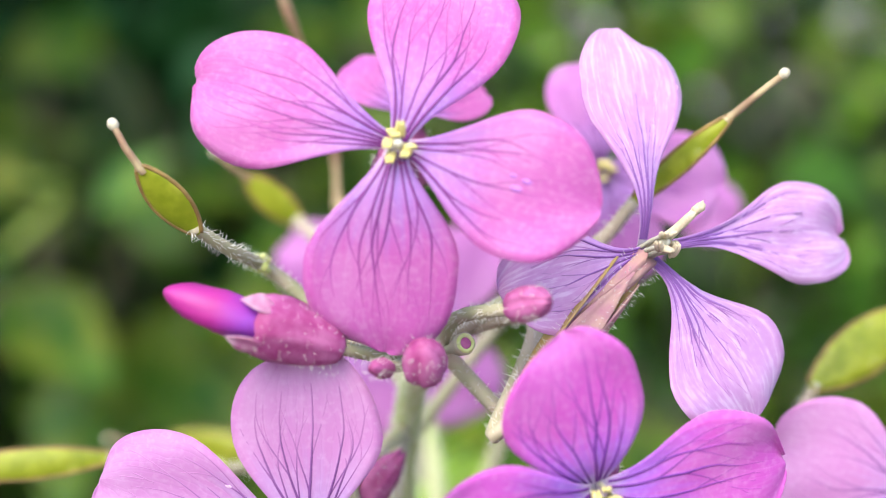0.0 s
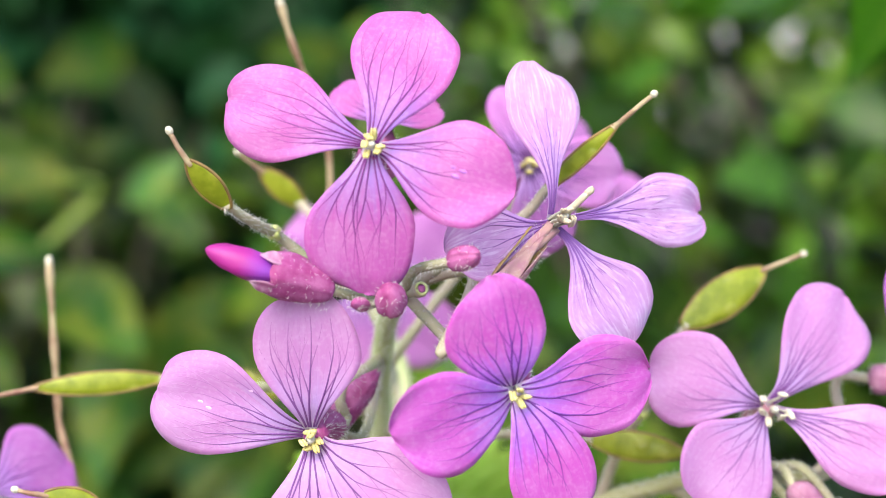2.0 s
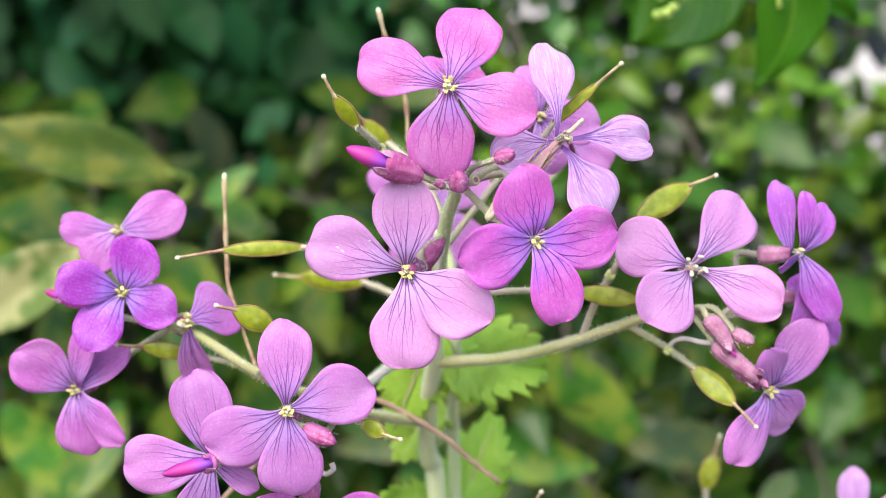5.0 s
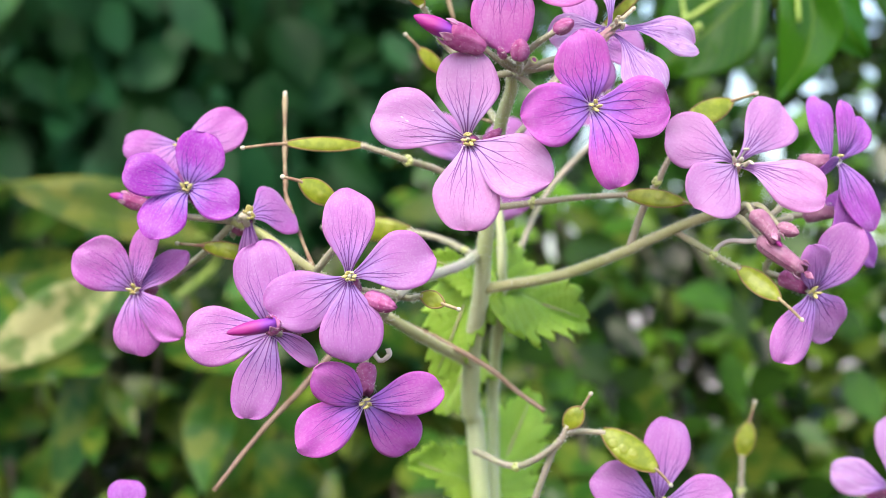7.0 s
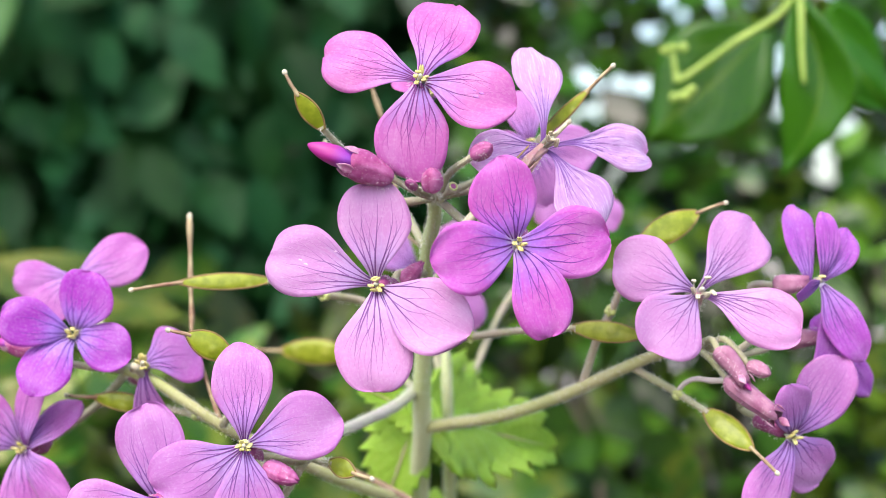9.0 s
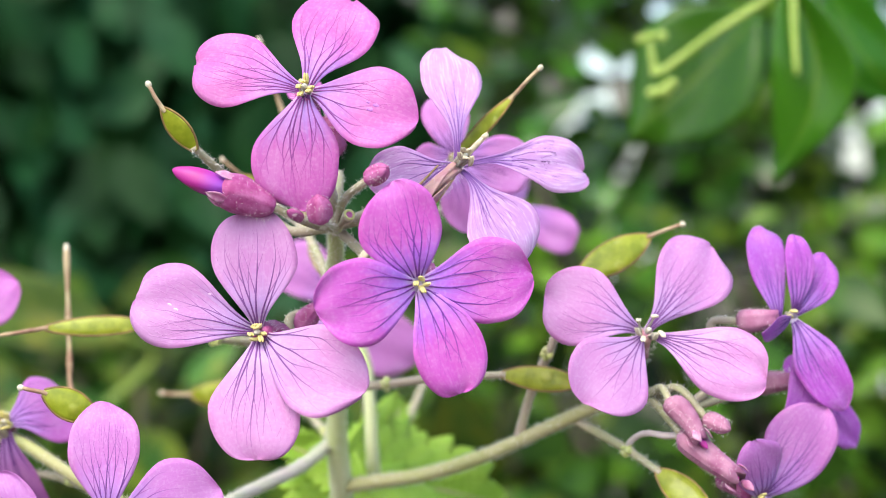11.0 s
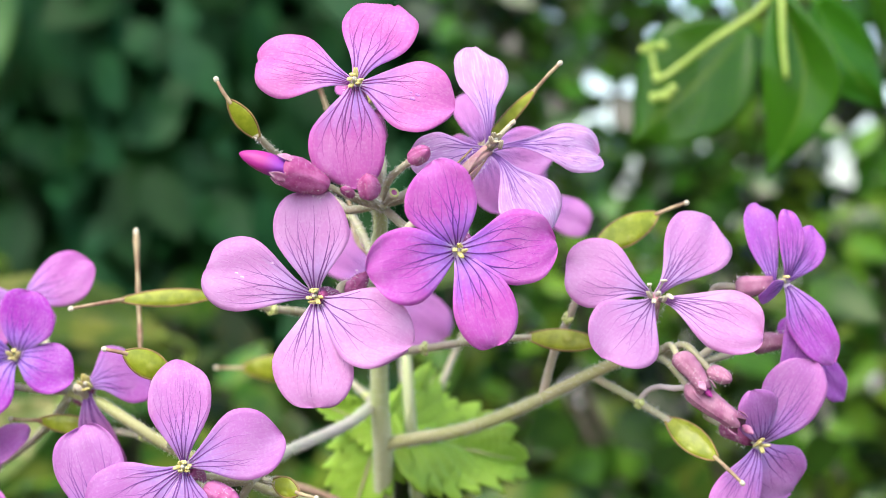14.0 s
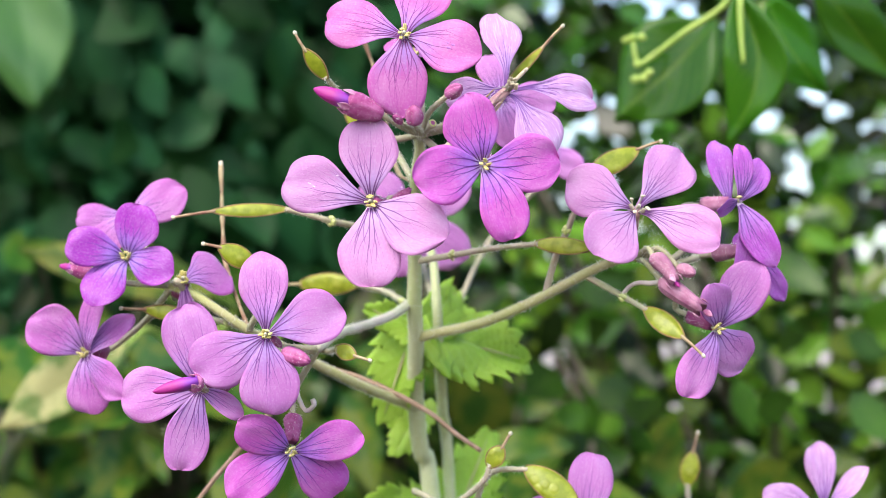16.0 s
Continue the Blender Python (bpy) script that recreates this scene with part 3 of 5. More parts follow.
def seed_pod(tip, apex, base, width, stalk, seed, label="flat green honesty seed pod with a dry style"):
    """A flat oval pod with a raised rim, its dried style and stigma, and a hairy stalk with a scar."""
    rng = random.Random(seed)
    t, a, b = mm(tip), mm(apex), mm(base)
    ob = thing("seed_pod", b, label, "seed pod", "seed pods of the honesty plant")
    d = (a - b).normalized()
    L, w = (a - b).length, width / 1000
    view = Vector((rng.uniform(-0.35, 0.35), -1, rng.uniform(-0.1, 0.4)))
    face = (view - d * view.dot(d)).normalized()
    side = d.cross(face)
    rows = [0, 0.04, 0.1, 0.18, 0.28, 0.4, 0.52, 0.64, 0.75, 0.84, 0.91, 0.96, 1.0]
    seg, verts, faces, uvs, rim1, rim2 = 16, [], [], [], [], []
    for s in rows:
        hw = w / 2 * max(0.09, math.sin(math.pi * (0.03 + 0.94 * s)) ** 0.72)
        th = max(0.0002, 0.14 * w * math.sin(math.pi * (0.03 + 0.94 * s)) ** 0.8)
        for k in range(seg):
            ph = 2 * math.pi * k / seg
            lump = 1 + 0.12 * math.sin(14 * s + 2 * ph)
            verts.append(b + d * L * s + side * hw * math.cos(ph) + face * th * math.sin(ph) * lump)
            uvs.append((k / seg, s))
        rim1.append(b + d * L * s + side * hw * 1.0)
        rim2.append(b + d * L * s - side * hw * 1.0)
    for i in range(len(rows) - 1):
        for k in range(seg):
            k2 = (k + 1) % seg
            faces.append((i * seg + k, i * seg + k2, (i + 1) * seg + k2, (i + 1) * seg + k))
    faces += [tuple(range(seg))[::-1], tuple((len(rows) - 1) * seg + k for k in range(seg))]
    part_mesh("pod", verts, faces, POD, ob, "translucent yellow-green pod", uvs=uvs, at=b)
    v, f = joined([tube(rim1, [0.0002] * len(rim1), 6), tube(rim2, [0.0002] * len(rim2), 6)])
    part_mesh("rim", v, f, RIM, ob, "thin brownish rim", at=b)
    mid = a.lerp(t, 0.5) + face * 0.0003
    path = smooth_path([a - d * 0.0006, a, mid, t], 5)
    v, f = tube(path, [0.00042, 0.0004] + taper(len(path) - 2, 0.00038, 0.00028), 8, wobble=0.12, rng=rng)
    part_mesh("style", v, f, STYLE, ob, at=b)
    dd, ss, uu = frame_of(t - a)
    v, f = ball(t, (ss * 0.00048, uu * 0.00048, dd * 0.00055), 8, 6)
    part_mesh("stigma", v, f, STIGMA, ob, at=b)
    path = smooth_path([b + d * 0.0008, *[mm(p) for p in stalk[1:]]], 7)
    v, f = tube(path, taper(len(path), 0.00055, 0.00078), 8)
    part_mesh("stalk", v, f, PEDICEL, ob, at=b)
    v, f = hair_mesh(path, 0.0006, 15, 0.0008, rng)
    part_mesh("stalk_hair", v, f, HAIR, ob, at=b, kind="stuff", smooth=False)
    if len(stalk) > 2:
        q = path[7 * min(2, len(stalk) - 2) if len(stalk) > 3 else 7]
        lobes = [ball(q, (Vector((0.0008, 0, 0)), Vector((0, 0.0008, 0)), Vector((0, 0, 0.0008))), 10, 7)]
        for k in range(9):
            out = Vector((rng.uniform(-1, 1), rng.uniform(-1, 0.4), rng.uniform(-1, 1))).normalized()
            r = rng.uniform(0.0003, 0.0006)
            lobes.append(ball(q + out * 0.0008, (Vector((r, 0, 0)), Vector((0, r, 0)), Vector((0, 0, r))), 8, 5))
        v, f = joined(lobes)
        part_mesh("scar", v, f, NODE, ob, "knobbly pale green stalk scar", at=b)
    return ob


def dry_spike(pts, seed):
    """A bare, dried seed stalk."""
    rng = random.Random(seed)
    path = smooth_path([mm(p) for p in pts], 6)
    at = path[-1]
    ob = thing("dried_seed_stalk", at, "thin dried brownish seed stalk standing upright", "seed stalk")
    k = len(path)
    v, f = tube(path, [0.00045 + 0.00012 * math.sin(i * 1.1) for i in range(k)], 8, wobble=0.12, rng=rng)
    part_mesh("stalk", v, f, STYLE, ob, at=at)
    d, s, u = frame_of(path[0] - path[1])
    v, f = ball(path[0], (s * 0.00055, u * 0.00055, d * 0.0008), 8, 6)
    part_mesh("stigma", v, f, STIGMA, ob, at=at)
    return ob


def flower_bud(tip, split, base, width, stalk, seed, label, vivid=True):
    """A bud: closed calyx, with the rolled petals showing where they have pushed out."""
    rng = random.Random(seed)
    t, m, b = mm(tip), mm(split), mm(base)
    ob = thing("flower_bud", b, label, "bud", "buds of the honesty plant")
    w = width / 1000
    d, s, u = frame_of(m - b)
    showing = (t - m).length > 0.001
    v, f = calyx_mesh(b, m if showing else m + d * w * 0.12, w, rng, "vase" if (t - m).length > 0.003 else "tube" if showing else "bud")
    part_mesh("calyx", v, f, CALYX if vivid else CALYX_DUSK, ob, at=b)
    if showing:
        dd, ss, uu = frame_of(t - m)
        L = (t - m).length
        verts, faces, seg = [], [], 14
        prof = [(-0.12, 0.66), (0.0, 0.74), (0.2, 0.82), (0.36, 0.84), (0.55, 0.76), (0.72, 0.62), (0.86, 0.42), (0.95, 0.24), (1.0, 0.07)]
        fat, buv = min(w * 0.92, 0.62 * L), []
        for q, r in prof:
            for k in range(seg):
                a = 2 * math.pi * k / seg + q * 1.2
                rr = fat / 2 * r * (1 + 0.09 * math.cos(2 * a) + 0.14 * (k % 7 == 0) - 0.08 * (k % 7 == 1))
                buv.append((k / seg, max(0, q)))
                verts.append(m + dd * L * q + (ss * math.cos(a) + uu * math.sin(a)) * rr)
        for i in range(len(prof) - 1):
            for k in range(seg):
                faces.append((i * seg + k, i * seg + (k + 1) % seg, (i + 1) * seg + (k + 1) % seg, (i + 1) * seg + k))
        faces += [tuple(range(seg))[::-1], tuple((len(prof) - 1) * seg + k for k in range(seg))]
        for k in range(4):
            a = 0.6 + k * math.pi / 2
            out = ss * math.cos(a) + uu * math.sin(a)
            v, f, uv = blade(m - d * w * 0.25 + out * w * 0.40, m + d * w * rng.uniform(0.18, 0.36) + out * w * 0.44, w * 0.17, out, 0.3, 0.05, 0, 8, 5, 0.00012, rng)
            part_mesh("sepal_tip", v, f, MARGIN, ob, "pale papery sepal tip", uvs=uv, at=b)
        part_mesh("rolled_petals", verts, faces, BUD_PETAL, ob, "tightly rolled magenta petals", uvs=buv, at=b)
    v, f = hair_mesh([b, b.lerp(m, 0.5), m], w * 0.46, 22, 0.0005, rng)
    part_mesh("hair", v, f, HAIR, ob, at=b, kind="stuff", smooth=False)
    path = smooth_path([b + d * 0.0005, *[mm(p) for p in stalk[1:]]], 6)
    v, f = tube(path, taper(len(path), 0.00055, 0.0007), 8)
    part_mesh("stalk", v, f, PEDICEL, ob, at=b)
    v, f = hair_mesh(path, 0.0006, 13, 0.0007, rng)
    part_mesh("stalk_hair", v, f, HAIR, ob, at=b, kind="stuff", smooth=False)
    return ob


def cut_stalk(tip, base, width, stalk, seed):
    """The stub of a fallen flower: a short stalk with a pale flared rim round a reddish pit."""
    rng = random.Random(seed)
    t, b = mm(tip), mm(base)
    ob = thing("cut_stalk", b, "pale stub of a fallen flower with a reddish pit", "stalk")
    path = smooth_path([t, b, *[mm(p) for p in stalk[1:]]], 6)
    w = width / 2000
    v, f = tube(path, [w * 0.95, w, w * 0.9, w * 0.75, w * 0.6, w * 0.5] + [w * 0.45] * (len(path) - 6), 12, wobble=0.08, rng=rng)
    part_mesh("stub", v, f, PEDICEL, ob, at=b)
    d, s, u = frame_of(t - b)
    ring = [t + (s * math.cos(a * 0.524) + u * math.sin(a * 0.524)) * w * 0.7 for a in range(13)]
    v, f = tube(ring, [w * 0.2] * 13, 8)
    part_mesh("rim", v, f, NODE, ob, "pale raised rim", at=b)
    v, f = ball(t, (s * w * 0.55, u * w * 0.55, d * w * 0.25), 10, 6)
    part_mesh("pit", v, f, CALYX, ob, "reddish pit", at=b)
    return ob


def blade(base, tip, half, face, fold=0.25, droop=0.1, teeth=0, rows=14, cols=9, thick=0.0004, rng=random, wave=0.03, shape=0.9, bend=0.0):
    """Leaf blade from base to tip: folded along the midrib, drooping, waved, toothed on request."""
    d = (tip - base).normalized()
    L = (tip - base).length
    face = (face - d * face.dot(d)).normalized()
    side = d.cross(face)
    grid, uv = [], []
    ph = rng.uniform(0, 6.28)
    jag = [rng.uniform(0.6, 1.3) for _ in range(2 * teeth + 4)]
    for i in range(rows):
        s = i / (rows - 1)
        if teeth:
            w = half * max(0.02, min(1.0, (s + 0.02) / 0.2) ** 0.55 * max(0.0, 1 - s) ** 0.5 * 1.12)
        else:
            w = half * max(0.015, math.sin(math.pi * min(1, (0.04 + 0.96 * s) ** shape)))
        row, ur = [], []
        for j in range(cols):
            u = -1 + 2 * j / (cols - 1)
            k, back = 1.0, 0.0
            if teeth and abs(u) > 0.6:
                f = s * teeth
                saw = (f % 1.0) * jag[int(f) + (teeth if u > 0 else 0)]
                edge = (abs(u) - 0.6) / 0.4
                k = 1 + (0.38 * saw - 0.12) * edge
                back = 0.07 * L * saw * edge
            x = u * w * k
            h = fold * abs(x) + wave * half * math.sin(6 * s + 3 * u + ph) - droop * L * (s * s)
            if teeth:
                h += 0.10 * half * abs(math.sin(math.pi * (7 * s - 3.2 * abs(u)))) * min(1, 3 * abs(u)) + 0.10 * half * math.sin(11 * s + ph) * u * u
            along = s * L + back - (0.16 * L * abs(u) ** 1.5 * (1 - s) if teeth else 0)
            row.append(base + d * along + side * (x + bend * L * math.sin(math.pi * s)) + face * h)
            ur.append((0.5 + 0.5 * u, s))
        grid.append(row)
        uv.append(ur)
    nrm = grid_normals(grid)
    return sheet(grid, nrm, uv, thick)


PLANT = thing("honesty_plant", mm((18, 84, -750)), "tall hairy green honesty plant with branching stems", "plant")


def shoot(name, r0, r1, pts, label, mat, seed):
    rng = random.Random(seed)
    path = smooth_path([mm(p) for p in pts], 7)
    at = PLANT.location
    radii = taper(len(path), r0 / 1000, r1 / 1000)
    v, f = tube(path, radii, 12, wobble=0.03, rng=rng)
    ob = part_mesh(name, v, f, mat, PLANT, label, at=at)
    near = [i for i, q in enumerate(path) if q.z > 0.63]
    v, f = hair_mesh([path[i] for i in near], [radii[i] for i in near], 34, 0.0008, rng)
    part_mesh("hair", v, f, HAIR, ob, "fine pale hairs", at=at, kind="stuff", smooth=False)


# ---- setting: ground, pale wall, hedge and shrubs behind the plant ----
def ground_sheet():
    n, verts, faces = 48, [(0, 0, 0)], []
    radii = [0.4, 0.8, 1.4, 3, 8, 25, 80, 300]
    for r in radii:
        for k in range(n):
            a = 2 * math.pi * k / n
            x, y = r * math.cos(a), r * math.sin(a)
            z = 0.02 * noise.noise(Vector((x * 3, y * 3, 0))) if r < 5 else 0
            verts.append((x, y, z))
    faces += [(0, 1 + k, 1 + (k + 1) % n) for k in range(n)]
    for i in range(len(radii) - 1):
        for k in range(n):
            a, b = 1 + i * n, 1 + (i + 1) * n
            faces.append((a + k, b + k, b + (k + 1) % n, a + (k + 1) % n))
    tagged(part_mesh("ground", verts, faces, SOIL, None), "dark bare garden soil", kind="structure")


ground_sheet()


def wall():
    bm = bmesh.new()
    bmesh.ops.create_cube(bm, size=1)
    bmesh.ops.scale(bm, vec=(2.6, 0.2, 0.92), verts=bm.verts)
    bmesh.ops.translate(bm, vec=(1.25, 1.3, 0.26), verts=bm.verts)
    bmesh.ops.bevel(bm, geom=bm.edges[:], offset=0.015, segments=2, affect="EDGES")
    me = bpy.data.meshes.new("wall_garden")
    bm.to_mesh(me)
    me.materials.append(WALLM)
    tagged(new("wall_garden", me), "pale rendered garden wall behind the shrubs", kind="structure")


wall()


def curled_leaf(p, L, d, face, half, curl, droop, cols, rows):
    """One gently curved leaf: rows of points with their texture places."""
    face = (face - d * face.dot(d)).normalized()
    side = d.cross(face)
    vv, uu = [], []
    for i in range(rows):
        s = i / (rows - 1)
        ww = half * L * max(0.03, math.sin(math.pi * (0.03 + 0.95 * s) ** 0.85))
        for j in range(cols):
            u = -1 + 2 * j / (cols - 1)
            vv.append(p + d * (s * L) + side * (u * ww) + face * (curl * ww * (u * u + 0.25 * abs(u)) - droop * L * s * s))
            uu.append((0.5 + u / 2, s))
    ff = [(i * cols + j, i * cols + j + 1, (i + 1) * cols + j + 1, (i + 1) * cols + j) for i in range(rows - 1) for j in range(cols - 1)]
    return vv, ff, uu


def leaf_way(rng, aim, loose=1.0):
    d = (Vector(aim) + Vector((rng.uniform(-1, 1), rng.uniform(-0.7, 0.7), rng.uniform(-0.8, 0.8))) * loose).normalized()
    return d, Vector((rng.uniform(-0.7, 0.7), -1.0, rng.uniform(-0.1, 1.1)))


def leaf_bank(name, label, category, count, place, size, aim, material, seed, half=0.30, cols=5, rows=7):
    """A mass of leaves on hidden twigs; each leaf curved and bent. aim: mean direction of the tips."""
    rng = random.Random(seed)
    vv, ff, uu = [], [], []
    for _ in range(count):
        p = place(rng)
        if p is None:
            continue
        d, face = leaf_way(rng, aim)
        v, f, u = curled_leaf(Vector(p), rng.uniform(*size), d, face, half * rng.uniform(0.85, 1.2), rng.uniform(-0.05, 0.3), rng.uniform(0.0, 0.3), cols, rows)
        k = len(vv)
        vv += v
        uu += u
        ff += [tuple(i + k for i in q) for q in f]
    return tagged(part_mesh(name, vv, ff, material, None, uvs=uu), label, category, kind="stuff")


def leafy_bush(name, label, category, root, twigs, per_twig, size, aim, material, seed, half=0.3, spread=0.02):
    """A bush whose leaves can be told apart: twigs from one root, each with its own leaves."""
    rng = random.Random(seed)
    at = Vector(root)
    ob = thing(name, at, label, category)
    for tip in twigs:
        tip = Vector(tip)
        mid = at.lerp(tip, 0.6) + Vector((rng.uniform(-0.03, 0.03), 0.16, -0.05))
        path = smooth_path([at, mid, tip + Vector((0, 0.05, -0.01)), tip], 5)
        v, f = tube(path, taper(len(path), 0.003, 0.0007), 6)
        part_mesh("twig", v, f, BARK, ob, at=at)
        for k in range(per_twig):
            p = tip + Vector((rng.uniform(-1, 1), rng.uniform(-0.5, 1), rng.uniform(-1, 1))) * spread
            d, face = leaf_way(rng, aim)
            v, f, u = curled_leaf(p, rng.uniform(*size), d, face, half * rng.uniform(0.85, 1.15), rng.uniform(-0.05, 0.25), rng.uniform(0.0, 0.25), 7, 11)
            part_mesh("leaf", v, f, material, ob, uvs=u, at=at)
    return ob


def hedge_place(rng):
    x, z = rng.uniform(-0.6, 0.03), rng.uniform(0.02, 1.1)
    return x, 0.40 + 0.12 * rng.random() + 0.025 * math.sin(17 * x + 8 * z), z


def hedge_core_place(rng):
    x, z = rng.uniform(-0.7, 0.6), rng.uniform(0.0, 1.1)
    if x > 0.0 and z > 0.64 + 0.08 * noise.noise(Vector((x * 9, z * 9, 1.3))):
        return None
    return x, rng.uniform(0.66, 0.85), z


# gaps placed by camera rays to imitate bright spots and leaf glints; the pale wall and the sky show through: x, z,
# radius
BRIGHT_SPOT_GAPS = ((0.055, 0.728, 0.0072), (0.078, 0.722, 0.0042), (0.099, 0.71, 0.0035), (0.12, 0.698, 0.0059), (0.123, 0.738, 0.0045), (0.124, 0.722, 0.0036), (0.175, 0.727, 0.02), (0.168, 0.705, 0.0048), (0.166, 0.693, 0.0059), (0.109, 0.677, 0.0038), (0.164, 0.649, 0.0067), (0.04, 0.732, 0.0043), (0.148, 0.685, 0.0041), (0.053, 0.803, 0.0029), (0.036, 0.775, 0.0022), (0.06, 0.769, 0.003), (0.058, 0.755, 0.0028), (0.062, 0.747, 0.0025), (0.072, 0.742, 0.0028), (0.086, 0.754, 0.0022), (0.11, 0.771, 0.0028), (0.131, 0.743, 0.0031), (0.136, 0.748, 0.0028), (0.074, 0.817, 0.0048), (0.142, 0.785, 0.0081), (0.137, 0.772, 0.0044), (0.166, 0.765, 0.0117), (0.137, 0.749, 0.0035), (0.159, 0.732, 0.0036), (0.149, 0.689, 0.0035), (0.155, 0.672, 0.0036))


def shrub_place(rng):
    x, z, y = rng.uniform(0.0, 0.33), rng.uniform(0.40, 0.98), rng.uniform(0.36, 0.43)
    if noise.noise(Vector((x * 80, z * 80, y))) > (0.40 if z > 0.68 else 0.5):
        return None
    if any(math.hypot(x - a, z - b) < 0.8 * r + 0.0006 for a, b, r in BRIGHT_SPOT_GAPS):
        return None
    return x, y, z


def shrub_foot_place(rng):
    return rng.uniform(0.0, 0.4), rng.uniform(0.31, 0.5), rng.uniform(0.03, 0.42)


leaf_bank("hedge", "dense dark green hedge with hanging pointed leaves", "hedge", 26000, hedge_place, (0.010, 0.030), (0.1, -0.35, -0.9), HEDGE, 11, 0.31, 5, 6)
leaf_bank("hedge", "dark inner foliage of the hedge", "hedge", 9000, hedge_core_place, (0.05, 0.08), (0, -0.3, -0.8), HEDGE, 12, 0.40)
leaf_bank("evergreen_shrub", "glossy dark evergreen shrub with gaps cut for bright spots of daylight", "shrub", 10000, shrub_place, (0.010, 0.019), (0.1, -0.4, -0.4), SHRUB, 13, 0.27, 5, 7)
leaf_bank("evergreen_shrub", "dark lower foliage of the evergreen shrub", "shrub", 2500, shrub_foot_place, (0.02, 0.035), (0.1, -0.4, -0.4), SHRUB, 17, 0.27, 3, 5)
# the next two banks paint lit foliage by leaf colour
leaf_bank("evergreen_shrub", "yellow-green leaves of the evergreen shrub, coloured as if sunlit", "shrub", 900, shrub_place, (0.010, 0.020), (0.1, -0.4, 0.2), SHRUB_LIT, 16, 0.27, 5, 7)
leaf_bank("evergreen_shrub", "leaves low on the evergreen shrub, coloured as if lit from above", "shrub", 420, lambda rng: (rng.uniform(0.02, 0.22), rng.uniform(0.34, 0.38), rng.uniform(0.60, 0.735)), (0.008, 0.017), (0.1, -0.4, 0.2), SHRUB_LIT, 18, 0.3, 5, 7)
_rng = random.Random(5)
leafy_bush("evergreen_bush", "glossy dark green evergreen bush with small oval leaves", "shrub", (0.26, 0.5, 0.0),
           [(_rng.uniform(0.035, 0.21), _rng.uniform(0.26, 0.32), _rng.uniform(0.56, 0.74)) for _ in range(34)], 5, (0.010, 0.026), (0.0, -0.5, -0.5), SHRUB_NEAR, 21, 0.29, 0.02)
leafy_bush("spotted_laurel", "upper shoots of a spotted laurel with mottled leaves", "shrub", (-0.12, 0.45, 0.0),
           [(_rng.uniform(-0.20, 0.03), _rng.uniform(0.30, 0.37), _rng.uniform(0.60, 0.72)) for _ in range(44)], 5, (0.013, 0.034), (-0.1, -0.5, -0.4), LAUREL_LIT, 23, 0.24, 0.02)
leafy_bush("spotted_laurel", "spotted laurel bush with yellow-flecked green leaves", "shrub", (0.0, 0.42, 0.0),
           [(_rng.uniform(-0.2, 0.10), _rng.uniform(0.24, 0.33), _rng.uniform(0.46, 0.675)) for _ in range(64)], 5, (0.018, 0.056), (-0.1, -0.6, -0.5), LAUREL, 22, 0.21, 0.03)


# ---- near sprigs of the shrubs ----
def sprig_leaf(parent, at, base, tip, half, face, mat, seed, **kw):
    rng = random.Random(seed)
    v, f, uv = blade(mm(base), mm(tip), half / 1000, Vector(face), rng=rng, **kw)
    part_mesh("leaf", v, f, mat, parent, uvs=uv, at=at)


def sprig(name, label, category, stalks, leaves, berries, mat, twig_mat, radius=1.0):
    at = mm(stalks[0][0])
    ob = thing(name, at, label, category)
    for i, pts in enumerate(stalks):
        path = smooth_path([mm(p) for p in pts], 5)
        v, f = tube(path, taper(len(path), radius / 1000, radius * 0.6 / 1000), 8)
        part_mesh("twig", v, f, twig_mat if i else BARK, ob, at=at)
    for i, (base, tip, half, face, fold, droop, *bend) in enumerate(leaves):
        sprig_leaf(ob, at, base, tip, half, face, mat[i] if isinstance(mat, list) else mat, 40 + i, fold=fold, droop=droop, rows=18, cols=11, thick=0.0005, wave=0.1, bend=bend[0] if bend else 0.0)
    for p, r in berries:
        q = mm(p)
        v, f = ball(q, (Vector((r, 0, 0)) / 1000, Vector((0, r, 0)) / 1000, Vector((0, 0, r * 0.9)) / 1000), 12, 8)
        part_mesh("berry", v, f, YELLOWGREEN, ob, "small green flower bud", at=at)
    return ob


sprig("glossy_sprig", "hanging glossy green leaves with a pale twig and small buds", "shrub",
      [[(420, 620, -760), (400, 520, -300), (330, 340, 20), (200, 190, 105), (84.6, 127, 33)],
       [(84.6, 127, 33), (80, 129, 26.3), (70.2, 132, 20.2), (62, 134, 14.4), (57.6, 134, 12.2), (56.1, 134, 18.4)],
       [(84.6, 127, 33), (84.3, 125, 26), (84.2, 123.5, 18), (84.6, 122.5, 10)]],
      [((84.5, 126, 29), (80, 127, -10.9), 8.6, (-0.25, -1, 0.05), 0.35, 0.06, -0.16),
       ((80, 147, 24), (51.5, 150, -1), 14.5, (0.15, -0.9, 0.5), 0.12, 0.06, 0.0),
       ((95, 148, 31), (112, 152, 6), 8.5, (0.1, -1, 0.3), 0.2, 0.1, 0.1),
       ((108, 150, 36), (134, 158, 9), 8.5, (-0.3, -1, 0.5), 0.2, 0.1, 0.0)],
      [((57.4, 134, 11.9), 1.2), ((59.0, 134, 8.0), 1.5), ((56.6, 133, 7.6), 1.3), ((60.5, 133, 9.4), 1.2), ((56.1, 134, 19.1), 1.2), ((54.4, 135, 18.6), 1.1), ((58.6, 134, 19.2), 1.3)],
      GLOSSY, YELLOWGREEN, 0.95)
